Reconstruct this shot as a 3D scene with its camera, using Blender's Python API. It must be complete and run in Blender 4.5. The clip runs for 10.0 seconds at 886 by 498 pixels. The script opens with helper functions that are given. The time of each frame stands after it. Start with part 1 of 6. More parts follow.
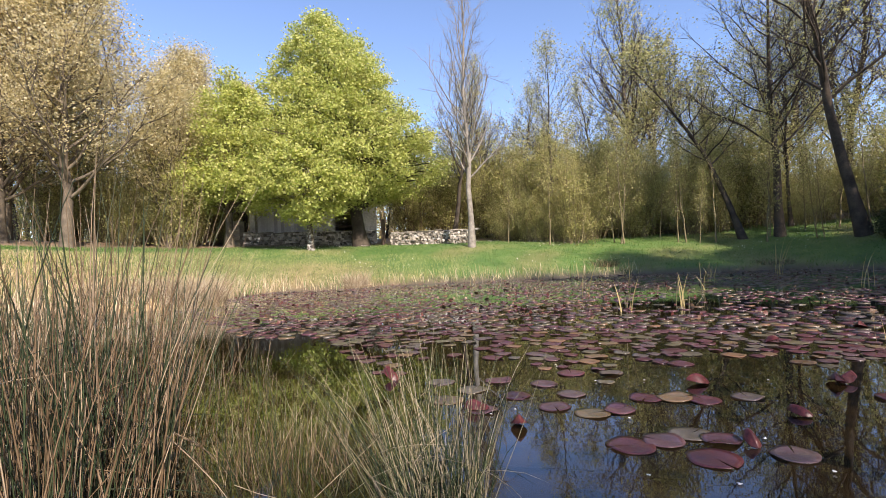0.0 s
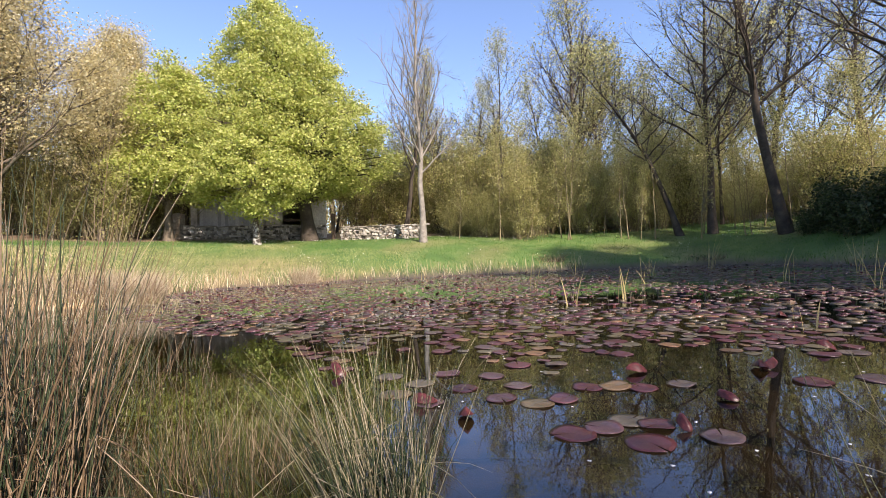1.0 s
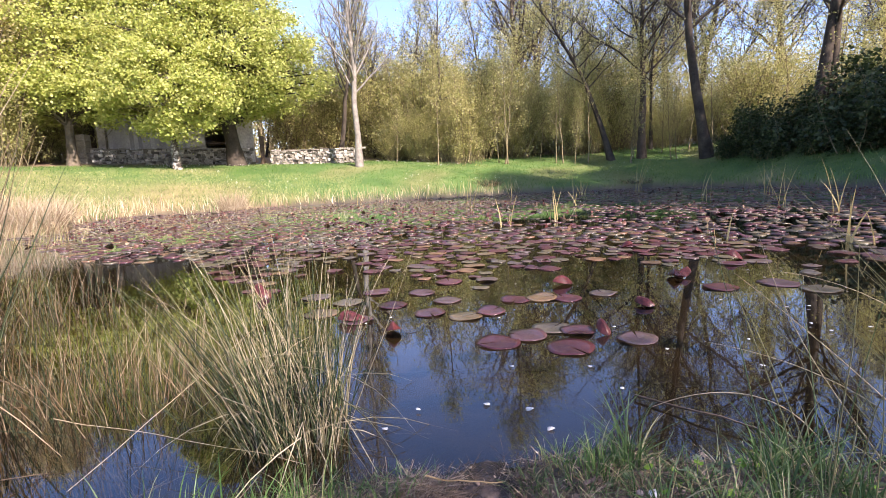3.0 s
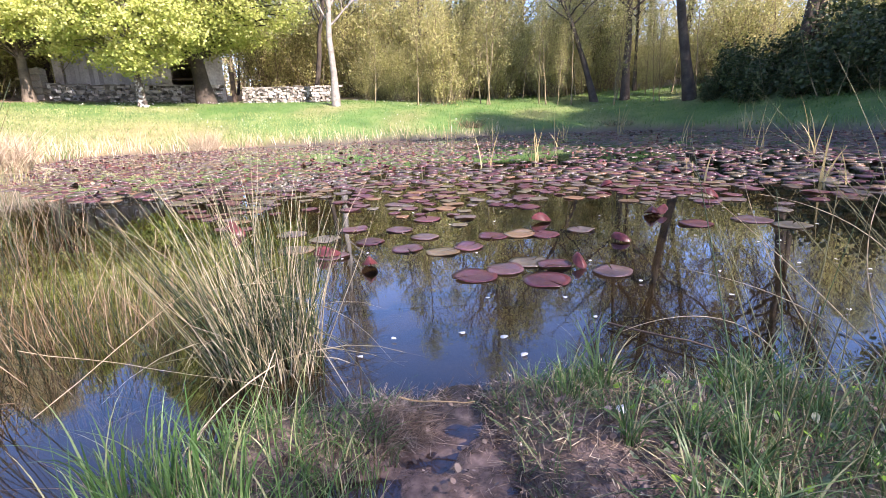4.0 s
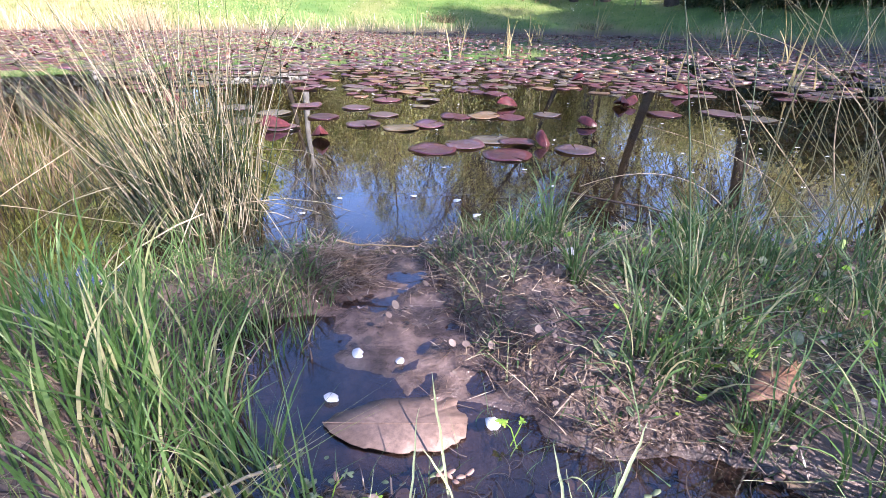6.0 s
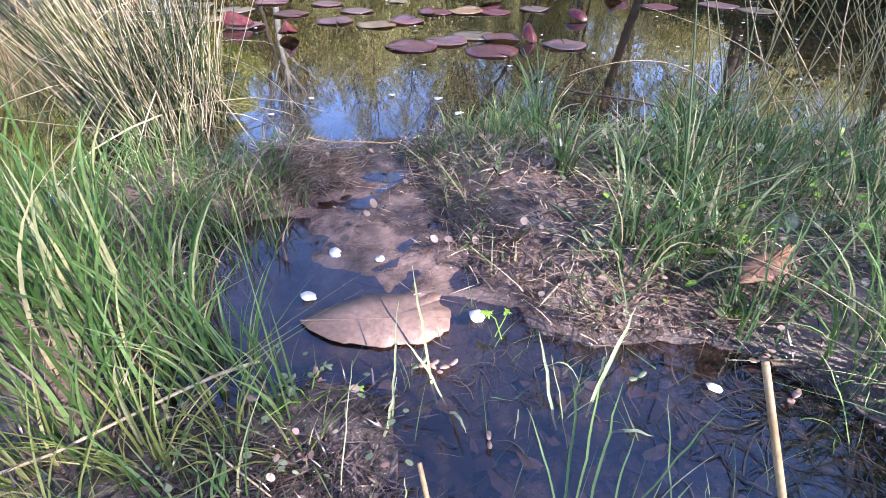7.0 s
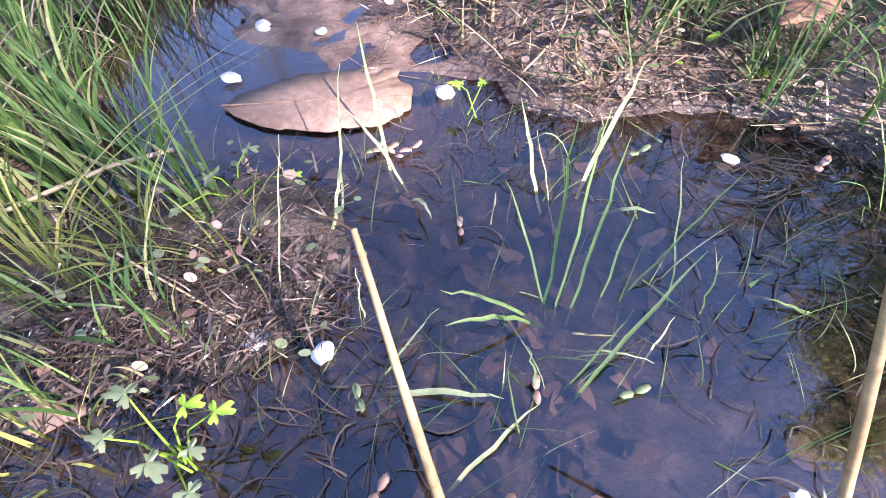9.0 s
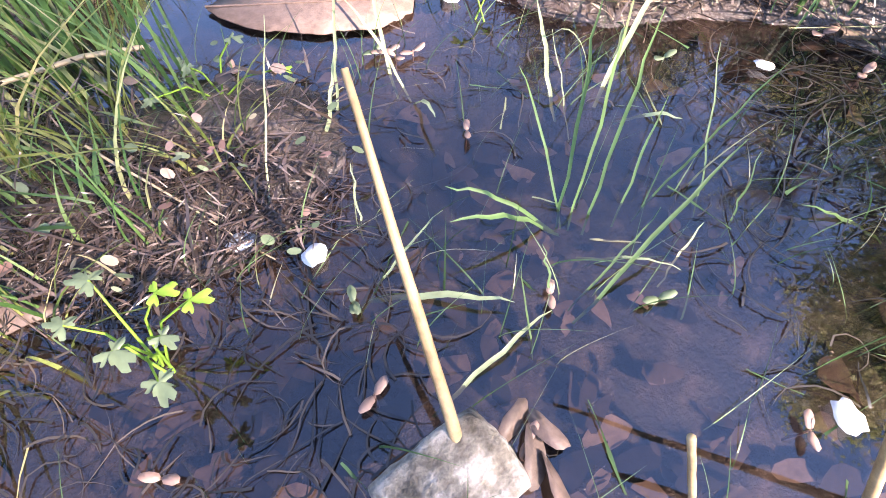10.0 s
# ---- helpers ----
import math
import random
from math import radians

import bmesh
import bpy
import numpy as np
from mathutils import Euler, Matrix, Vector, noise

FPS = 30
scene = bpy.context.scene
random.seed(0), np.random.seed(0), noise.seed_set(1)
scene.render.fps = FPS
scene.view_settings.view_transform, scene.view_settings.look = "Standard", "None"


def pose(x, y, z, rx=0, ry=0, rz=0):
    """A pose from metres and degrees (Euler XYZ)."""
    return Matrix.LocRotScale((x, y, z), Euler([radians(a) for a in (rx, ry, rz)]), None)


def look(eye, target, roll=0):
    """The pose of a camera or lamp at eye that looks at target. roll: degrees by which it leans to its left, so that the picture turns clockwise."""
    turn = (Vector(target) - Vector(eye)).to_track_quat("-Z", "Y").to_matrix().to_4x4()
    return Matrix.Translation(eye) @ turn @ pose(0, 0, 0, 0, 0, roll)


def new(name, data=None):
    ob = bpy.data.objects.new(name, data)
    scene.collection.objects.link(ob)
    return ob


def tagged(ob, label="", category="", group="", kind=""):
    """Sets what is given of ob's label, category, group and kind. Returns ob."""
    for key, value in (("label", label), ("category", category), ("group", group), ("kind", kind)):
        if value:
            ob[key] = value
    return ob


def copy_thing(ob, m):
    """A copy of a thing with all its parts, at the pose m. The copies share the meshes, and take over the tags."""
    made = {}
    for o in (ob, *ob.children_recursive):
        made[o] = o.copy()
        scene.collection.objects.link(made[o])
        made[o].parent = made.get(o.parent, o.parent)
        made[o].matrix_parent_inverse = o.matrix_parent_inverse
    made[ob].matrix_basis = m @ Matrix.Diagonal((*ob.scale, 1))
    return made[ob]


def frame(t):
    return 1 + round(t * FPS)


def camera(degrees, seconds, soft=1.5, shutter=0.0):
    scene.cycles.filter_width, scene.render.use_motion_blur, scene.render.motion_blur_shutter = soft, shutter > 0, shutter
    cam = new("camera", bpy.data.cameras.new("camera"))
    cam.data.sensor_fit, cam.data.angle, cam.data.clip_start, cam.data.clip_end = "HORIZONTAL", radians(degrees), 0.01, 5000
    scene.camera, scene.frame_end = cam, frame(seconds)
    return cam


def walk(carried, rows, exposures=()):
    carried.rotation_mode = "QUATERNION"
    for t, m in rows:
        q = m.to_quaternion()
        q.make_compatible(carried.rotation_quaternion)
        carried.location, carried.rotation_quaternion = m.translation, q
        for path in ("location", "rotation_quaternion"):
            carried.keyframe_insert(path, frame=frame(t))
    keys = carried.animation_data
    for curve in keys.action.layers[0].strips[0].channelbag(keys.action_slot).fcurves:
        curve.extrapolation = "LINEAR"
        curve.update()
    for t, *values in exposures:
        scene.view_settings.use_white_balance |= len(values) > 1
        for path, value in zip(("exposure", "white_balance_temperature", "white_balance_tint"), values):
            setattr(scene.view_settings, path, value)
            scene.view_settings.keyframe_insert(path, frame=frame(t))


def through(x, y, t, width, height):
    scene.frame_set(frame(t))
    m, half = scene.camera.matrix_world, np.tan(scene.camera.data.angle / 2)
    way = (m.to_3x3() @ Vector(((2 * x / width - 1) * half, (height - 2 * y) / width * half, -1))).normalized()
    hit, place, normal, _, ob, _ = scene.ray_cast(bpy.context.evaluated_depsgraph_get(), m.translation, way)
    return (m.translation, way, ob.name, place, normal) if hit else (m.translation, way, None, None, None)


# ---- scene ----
cam = camera(84.9, 10.0, soft=0.9)
PATH = [
    (0, (0.041, -0.117, 0.773), (-0.349, 1.844, 0.836), -2.3),
    (0.5, (0.047, -0.114, 0.77), (-0.27, 1.86, 0.824), -2.3),
    (1, (0.055, -0.098, 0.761), (-0.139, 1.892, 0.797), -2.2),
    (1.5, (0.069, -0.079, 0.754), (-0.047, 1.917, 0.736), -2.5),
    (2, (0.08, -0.053, 0.738), (0.014, 1.945, 0.671), -2.5),
    (2.5, (0.1, -0.016, 0.713), (0.093, 1.975, 0.524), -2.8),
    (3, (0.112, 0.017, 0.687), (0.154, 1.997, 0.411), -2.5),
    (3.2, (0.118, 0.046, 0.667), (0.173, 2.016, 0.324), -2.5),
    (4.5, (0.129, 0.041, 0.619), (0.27, 1.952, 0.044), -1.8),
    (5, (0.135, 0.061, 0.58), (0.303, 1.928, -0.117), -1.5),
    (5.5, (0.151, 0.078, 0.537), (0.368, 1.887, -0.289), -0.4),
    (5.7, (0.164, 0.075, 0.505), (0.379, 1.884, -0.321), 0.7),
    (6.8, (0.174, 0.092, 0.434), (0.454, 1.75, -0.649), 1.5),
    (7, (0.18, 0.097, 0.419), (0.454, 1.711, -0.729), 0.9),
    (7.5, (0.194, 0.109, 0.376), (0.468, 1.605, -0.922), 0.3),
    (8, (0.205, 0.134, 0.342), (0.482, 1.419, -1.164), -0.3),
    (8.5, (0.214, 0.123, 0.324), (0.493, 1.338, -1.24), 0.2),
    (9, (0.205, 0.129, 0.304), (0.47, 1.275, -1.314), 0.7),
    (9.5, (0.204, 0.136, 0.292), (0.452, 1.201, -1.383), 0.5),
    (10, (0.199, 0.11, 0.251), (0.44, 1.161, -1.433), 1.1),
]
walk(cam, [(t, look(eye, target, roll)) for t, eye, target, roll in PATH],
     exposures=[(0, 1.25, 7000, 22), (1, 1.32, 7000, 23), (2.5, 1.6, 7000, 26), (3.2, 1.95, 6800, 29), (4.5, 2.3, 6350, 31),
                (5.5, 2.4, 6250, 30), (7, 2.6, 6200, 29), (8, 2.75, 6400, 31), (9, 2.95, 6700, 30), (10, 3.0, 7100, 27)])

# ---- world, sun, exposure ----
SUN_AZ = radians(140)      # clockwise from +y
SUN_EL = radians(39)
world = bpy.data.worlds.new("sky")
scene.world = world
world.use_nodes = True
wn = world.node_tree
sky = wn.nodes.new("ShaderNodeTexSky")
sky.sky_type = "NISHITA"
sky.sun_disc = False
sky.sun_elevation = SUN_EL
sky.sun_rotation = SUN_AZ
sky.air_density, sky.dust_density, sky.ozone_density = 1.0, 0.25, 5.0
wn.links.new(sky.outputs[0], wn.nodes["Background"].inputs[0])
wn.nodes["Background"].inputs[1].default_value = 0.118
sun_data = bpy.data.lights.new("sun", "SUN")
sun_data.energy, sun_data.angle, sun_data.color = 4.5, radians(0.6), (1.0, 0.93, 0.82)
sun = new("sun", sun_data)
sun_dir = Vector((math.sin(SUN_AZ) * math.cos(SUN_EL), math.cos(SUN_AZ) * math.cos(SUN_EL), math.sin(SUN_EL)))
sun.matrix_world = look(sun_dir * 60, (0, 0, 0))


# ---- materials ----
def ramp(nt, fac, stops):
    r = nt.nodes.new("ShaderNodeValToRGB")
    el = r.color_ramp.elements
    while len(el) < len(stops):
        el.new(0.5)
    for e, (p, c) in zip(el, stops):
        e.position, e.color = p, (*c, 1)
    nt.links.new(fac, r.inputs[0])
    return r.outputs[0]


def node(nt, kind, **inputs):
    n = nt.nodes.new(kind)
    for k, v in inputs.items():
        n.inputs[k.replace("_", " ")].default_value = v
    return n


def mixed(nt, fac, a, b, mode="MIX"):
    m = nt.nodes.new("ShaderNodeMix")
    m.data_type, m.blend_type = "RGBA", mode
    for sock, v in ((m.inputs[0], fac), (m.inputs[6], a), (m.inputs[7], b)):
        if isinstance(v, (int, float)):
            sock.default_value = v
        elif isinstance(v, tuple):
            sock.default_value = (*v, 1)
        else:
            nt.links.new(v, sock)
    return m.outputs[2]


def noise_fac(nt, scale, detail=4, rough=0.6):
    n = node(nt, "ShaderNodeTexNoise", Scale=scale, Detail=detail, Roughness=rough)
    co = nt.nodes.new("ShaderNodeTexCoord")
    nt.links.new(co.outputs["Object"], n.inputs["Vector"])
    return n.outputs[0]


def fresh(name):
    m = bpy.data.materials.new(name)
    m.use_nodes = True
    nt = m.node_tree
    return m, nt, nt.nodes["Principled BSDF"]


def stuff_mat(name, stops, scale=8.0, rough=0.8, bump=0.3, fine=60.0, random_by="", spec=0.3, depth=0.02):
    """A matt material: a colour ramp over coarse noise, mottled by a fine one, with relief; random_by: '', 'island' or 'object'."""
    m, nt, b = fresh(name)
    f = noise_fac(nt, scale)
    if random_by:
        src = nt.nodes.new("ShaderNodeNewGeometry" if random_by == "island" else "ShaderNodeObjectInfo")
        out = src.outputs["Random Per Island" if random_by == "island" else "Random"]
        mm = nt.nodes.new("ShaderNodeMath")
        mm.operation = "MULTIPLY_ADD"
        mm.inputs[1].default_value, mm.inputs[2].default_value = 0.35, -0.17
        nt.links.new(f, mm.inputs[0])
        add = nt.nodes.new("ShaderNodeMath")
        nt.links.new(mm.outputs[0], add.inputs[0])
        nt.links.new(out, add.inputs[1])
        f = add.outputs[0]
    col = ramp(nt, f, stops)
    g = noise_fac(nt, fine, 5, 0.7)
    shade = ramp(nt, g, [(0.3, (0.62, 0.62, 0.62)), (0.7, (1.25, 1.25, 1.25))])
    col = mixed(nt, 1.0, col, shade, "MULTIPLY")
    nt.links.new(col, b.inputs["Base Color"])
    b.inputs["Roughness"].default_value = rough
    b.inputs["Specular IOR Level"].default_value = spec
    if bump:
        bp = node(nt, "ShaderNodeBump", Strength=bump, Distance=depth)
        nt.links.new(g, bp.inputs["Height"])
        nt.links.new(bp.outputs[0], b.inputs["Normal"])
    return m


def leaf_mat(name, stops, through=0.45, rough=0.45, spec=0.35, scale=0.7, amount=0.5):
    """Thin foliage: each blade or leaf its own tone, light passing through it."""
    m, nt, b = fresh(name)
    geo = nt.nodes.new("ShaderNodeNewGeometry")
    f = noise_fac(nt, scale, 3)
    mm = nt.nodes.new("ShaderNodeMath")
    mm.operation = "MULTIPLY_ADD"
    mm.inputs[1].default_value, mm.inputs[2].default_value = amount, -amount / 2
    nt.links.new(f, mm.inputs[0])
    add = nt.nodes.new("ShaderNodeMath")
    nt.links.new(mm.outputs[0], add.inputs[0])
    nt.links.new(geo.outputs["Random Per Island"], add.inputs[1])
    col = ramp(nt, add.outputs[0], stops)
    g = noise_fac(nt, 90.0, 3)
    col = mixed(nt, 1.0, col, ramp(nt, g, [(0.3, (0.75, 0.75, 0.75)), (0.7, (1.15, 1.15, 1.15))]), "MULTIPLY")
    nt.links.new(col, b.inputs["Base Color"])
    b.inputs["Roughness"].default_value = rough
    b.inputs["Specular IOR Level"].default_value = spec
    tr = nt.nodes.new("ShaderNodeBsdfTranslucent")
    nt.links.new(col, tr.inputs[0])
    ms = nt.nodes.new("ShaderNodeMixShader")
    ms.inputs[0].default_value = through
    nt.links.new(b.outputs[0], ms.inputs[1])
    nt.links.new(tr.outputs[0], ms.inputs[2])
    nt.links.new(ms.outputs[0], nt.nodes["Material Output"].inputs[0])
    return m


def water_mat(name, murk, least, ripple):
    """Still water: a murky tint over the bed, with the sky and trees mirrored in its surface."""
    m, nt, b = fresh(name)
    nt.nodes.remove(b)
    tr = nt.nodes.new("ShaderNodeBsdfTransparent")
    tr.inputs[0].default_value = (*murk, 1)
    gl = nt.nodes.new("ShaderNodeBsdfGlossy")
    gl.inputs["Roughness"].default_value = 0.012
    gl.inputs["Color"].default_value = (0.84, 0.9, 1.0, 1)
    lw = node(nt, "ShaderNodeLayerWeight", Blend=0.5)
    pw = nt.nodes.new("ShaderNodeMath")
    pw.operation = "POWER"
    pw.inputs[1].default_value = 4.1
    nt.links.new(lw.outputs["Facing"], pw.inputs[0])
    fr = nt.nodes.new("ShaderNodeMath")
    fr.operation = "MULTIPLY_ADD"
    fr.inputs[1].default_value, fr.inputs[2].default_value = 1 - least, least
    nt.links.new(pw.outputs[0], fr.inputs[0])
    bp = node(nt, "ShaderNodeBump", Strength=ripple, Distance=0.02)
    nt.links.new(noise_fac(nt, 7.0, 2), bp.inputs["Height"])
    nt.links.new(bp.outputs[0], gl.inputs["Normal"])
    ms = nt.nodes.new("ShaderNodeMixShader")
    nt.links.new(fr.outputs[0], ms.inputs[0])
    nt.links.new(tr.outputs[0], ms.inputs[1])
    nt.links.new(gl.outputs[0], ms.inputs[2])
    nt.links.new(ms.outputs[0], nt.nodes["Material Output"].inputs[0])
    return m


def ground_mat():
    """Soil, wet mud and turf, told apart by where each lies."""
    m, nt, b = fresh("earth_and_turf")
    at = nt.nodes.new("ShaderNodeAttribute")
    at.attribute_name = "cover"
    turf = ramp(nt, noise_fac(nt, 0.9, 6), [(0.3, (0.035, 0.09, 0.018)), (0.5, (0.07, 0.14, 0.03)), (0.7, (0.14, 0.18, 0.06))])
    straw = ramp(nt, noise_fac(nt, 1.6, 6), [(0.3, (0.16, 0.1, 0.05)), (0.7, (0.36, 0.27, 0.14))])
    mud = ramp(nt, noise_fac(nt, 22.0, 8), [(0.3, (0.03, 0.02, 0.016)), (0.45, (0.075, 0.051, 0.043)), (0.58, (0.14, 0.098, 0.082)), (0.72, (0.23, 0.165, 0.14))])
    # darker mud: wet ground, and light lost in deeper water put into colour
    wet_dimmed = ramp(nt, noise_fac(nt, 28.0, 8), [(0.3, (0.012, 0.01, 0.01)), (0.46, (0.03, 0.024, 0.022)), (0.56, (0.065, 0.05, 0.042)), (0.7, (0.17, 0.13, 0.108))])
    mud = mixed(nt, at.outputs["Alpha"], mud, wet_dimmed)
    # bed colour stands in for light lost in deep, turbid water
    depth_tint = nt.nodes.new("ShaderNodeAttribute")
    depth_tint.attribute_name = "depth_tint"
    litter = ramp(nt, noise_fac(nt, 5.0, 8), [(0.3, (0.09, 0.065, 0.045)), (0.7, (0.3, 0.21, 0.13))])
    sep = nt.nodes.new("ShaderNodeSeparateColor")
    nt.links.new(at.outputs["Color"], sep.inputs[0])
    col = mixed(nt, sep.outputs[0], mud, turf)
    col = mixed(nt, sep.outputs[1], col, straw)
    col = mixed(nt, sep.outputs[2], col, litter)
    col = mixed(nt, depth_tint.outputs["Fac"], col, (0.085, 0.07, 0.046))
    nt.links.new(col, b.inputs["Base Color"])
    wet = nt.nodes.new("ShaderNodeAttribute")
    wet.attribute_name = "wet"
    dry = node(nt, "ShaderNodeMapRange", To_Min=0.6, To_Max=0.2)
    nt.links.new(wet.outputs["Fac"], dry.inputs["Value"])
    nt.links.new(dry.outputs[0], b.inputs["Roughness"])
    g = noise_fac(nt, 70.0, 6, 0.7)
    bp = node(nt, "ShaderNodeBump", Strength=0.6, Distance=0.012)
    nt.links.new(g, bp.inputs["Height"])
    nt.links.new(bp.outputs[0], b.inputs["Normal"])
    return m


POND_WATER = water_mat("pond_water", (0.42, 0.37, 0.28), 0.06, 0.012)
PUDDLE_WATER = water_mat("puddle_water", (0.44, 0.39, 0.36), 0.07, 0.03)
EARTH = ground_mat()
BARK = stuff_mat("bark", [(0.3, (0.05, 0.04, 0.03)), (0.7, (0.17, 0.14, 0.1))], 3, 0.9, 0.6, 40)
BARK_LINDEN = stuff_mat("blotched_bark", [(0.35, (0.04, 0.03, 0.025)), (0.5, (0.1, 0.08, 0.06)), (0.58, (0.42, 0.4, 0.35)), (0.8, (0.5, 0.47, 0.42))], 7, 0.9, 0.6, 40)
BARK_OLIVE = stuff_mat("olive_bark", [(0.3, (0.1, 0.082, 0.045)), (0.7, (0.29, 0.24, 0.135))], 2, 0.9, 0.4, 30)
DEAD = leaf_mat("dead_grass", [(0.0, (0.045, 0.03, 0.022)), (0.45, (0.11, 0.075, 0.052)), (0.8, (0.23, 0.165, 0.115)), (1.0, (0.46, 0.38, 0.27))], 0.2)
WET = leaf_mat("wet_dead_stem", [(0.0, (0.02, 0.014, 0.011)), (0.5, (0.06, 0.04, 0.032)), (0.85, (0.11, 0.078, 0.065)), (1.0, (0.22, 0.17, 0.145))], 0.1, 0.3, 0.5)
# for real weed and for strands that imitate reflected blades
WEED_REFLECTION = leaf_mat("sodden_weed_and_reflection", [(0.0, (0.008, 0.008, 0.007)), (0.6, (0.02, 0.017, 0.013)), (0.9, (0.06, 0.045, 0.032)), (1.0, (0.12, 0.09, 0.065))], 0.05, 0.3, 0.5)
SODDEN = stuff_mat("rotting_leaf", [(0.0, (0.02, 0.016, 0.014)), (0.4, (0.06, 0.045, 0.038)), (0.7, (0.14, 0.1, 0.082)), (1.0, (0.26, 0.195, 0.16))], 25, 0.5, 0.4, 90, "island", depth=0.003)
PETAL = leaf_mat("white_petal", [(0.0, (0.78, 0.76, 0.74)), (1.0, (0.86, 0.84, 0.82))], 0.3)
HERB = leaf_mat("silvery_herb_leaf", [(0.0, (0.085, 0.125, 0.07)), (0.6, (0.14, 0.185, 0.105)), (1.0, (0.22, 0.25, 0.175))], 0.3)
HERB_GREEN = leaf_mat("bright_herb_leaf", [(0.0, (0.14, 0.3, 0.03)), (1.0, (0.28, 0.46, 0.06))], 0.35)
PINK_LEAF = leaf_mat("pinkish_seedling_leaf", [(0.0, (0.2, 0.11, 0.09)), (0.5, (0.31, 0.19, 0.165)), (1.0, (0.3, 0.28, 0.17))], 0.3)
BROWN_LEAF = stuff_mat("sodden_brown_leaf", [(0.3, (0.1, 0.068, 0.056)), (0.7, (0.19, 0.134, 0.108))], 14, 0.5, 0.5, 120, depth=0.002)
OAK_LEAF = stuff_mat("dry_oak_leaf", [(0.3, (0.11, 0.055, 0.03)), (0.7, (0.21, 0.115, 0.07))], 20, 0.6, 0.5, 120, depth=0.002)
CANE = stuff_mat("dry_cane", [(0.3, (0.24, 0.155, 0.07)), (0.7, (0.4, 0.285, 0.15))], 30, 0.5, 0.3, 160, depth=0.001)
STONE = stuff_mat("pale_stone", [(0.32, (0.07, 0.06, 0.045)), (0.47, (0.2, 0.175, 0.14)), (0.57, (0.36, 0.33, 0.28)), (0.7, (0.52, 0.49, 0.43))], 55, 0.85, 1.0, 190, depth=0.004)
RUBBLE = stuff_mat("rubble_stone", [(0.0, (0.09, 0.08, 0.062)), (0.5, (0.25, 0.23, 0.19)), (1.0, (0.52, 0.48, 0.41))], 4, 0.9, 0.6, 25, "island", depth=0.03)
PLASTER = stuff_mat("weathered_plaster", [(0.3, (0.36, 0.34, 0.31)), (0.7, (0.68, 0.66, 0.61))], 1.2, 0.9, 0.4, 9, depth=0.02)
BOARD = stuff_mat("grey_boards", [(0.0, (0.26, 0.26, 0.28)), (0.5, (0.38, 0.38, 0.4)), (1.0, (0.48, 0.48, 0.5))], 2, 0.8, 0.4, 20, "object", depth=0.01)
TIMBER = stuff_mat("dark_timber", [(0.3, (0.05, 0.035, 0.025)), (0.7, (0.14, 0.1, 0.07))], 4, 0.85, 0.4, 30)
TILE = stuff_mat("roof_tile", [(0.3, (0.14, 0.08, 0.06)), (0.7, (0.28, 0.17, 0.12))], 3, 0.85, 0.5, 12)
BARK_DARK = stuff_mat("dark_bark", [(0.3, (0.024, 0.019, 0.015)), (0.7, (0.085, 0.068, 0.05))], 2, 0.9, 0.6, 30)
BARK_GREY = stuff_mat("grey_bark", [(0.3, (0.12, 0.11, 0.09)), (0.7, (0.27, 0.25, 0.21))], 5, 0.85, 0.4, 30)
LINDEN_LEAF = leaf_mat("young_linden_leaf", [(0.0, (0.31, 0.39, 0.08)), (0.5, (0.46, 0.5, 0.14)), (1.0, (0.59, 0.59, 0.22))], 0.5)
SPRING_LEAF = leaf_mat("bursting_leaf", [(0.0, (0.27, 0.29, 0.09)), (0.5, (0.46, 0.45, 0.17)), (1.0, (0.66, 0.61, 0.3))], 0.6)
BUFF_LEAF = leaf_mat("buff_catkin", [(0.0, (0.46, 0.39, 0.18)), (0.5, (0.62, 0.54, 0.3)), (1.0, (0.76, 0.7, 0.48))], 0.6)
DARK_LEAF = leaf_mat("evergreen_leaf", [(0.0, (0.02, 0.036, 0.013)), (0.6, (0.05, 0.078, 0.028)), (1.0, (0.12, 0.15, 0.06))], 0.3)
GRASS = leaf_mat("green_grass", [(0.0, (0.03, 0.07, 0.022)), (0.45, (0.075, 0.15, 0.05)), (0.75, (0.15, 0.22, 0.09)), (0.9, (0.33, 0.31, 0.17)), (1.0, (0.48, 0.42, 0.27))], 0.4)
LAWN = leaf_mat("lawn_grass_blade", [(0.0, (0.04, 0.105, 0.02)), (0.5, (0.09, 0.19, 0.036)), (0.85, (0.16, 0.24, 0.065)), (1.0, (0.36, 0.35, 0.17))], 0.4)
GRASS_BRIGHT = leaf_mat("fresh_grass", [(0.0, (0.05, 0.12, 0.03)), (0.45, (0.11, 0.21, 0.06)), (0.8, (0.2, 0.31, 0.11)), (0.93, (0.4, 0.4, 0.2)), (1.0, (0.5, 0.42, 0.26))], 0.4)
PALE_BLADE = leaf_mat("pale_grass_blade", [(0.0, (0.14, 0.2, 0.08)), (0.5, (0.28, 0.34, 0.17)), (1.0, (0.42, 0.45, 0.3))], 0.35)
STRAW = leaf_mat("straw", [(0.0, (0.27, 0.19, 0.11)), (0.5, (0.48, 0.38, 0.25)), (1.0, (0.66, 0.58, 0.42))], 0.3)
FRINGE = leaf_mat("fringe_grass", [(0.0, (0.08, 0.15, 0.04)), (0.3, (0.17, 0.23, 0.08)), (0.5, (0.42, 0.34, 0.2)), (1.0, (0.64, 0.56, 0.38))], 0.3, scale=0.5, amount=1.1)
STRAW_GREEN = leaf_mat("straw_and_green", [(0.0, (0.1, 0.17, 0.04)), (0.35, (0.2, 0.25, 0.08)), (0.6, (0.42, 0.33, 0.16)), (1.0, (0.6, 0.5, 0.3))], 0.3)
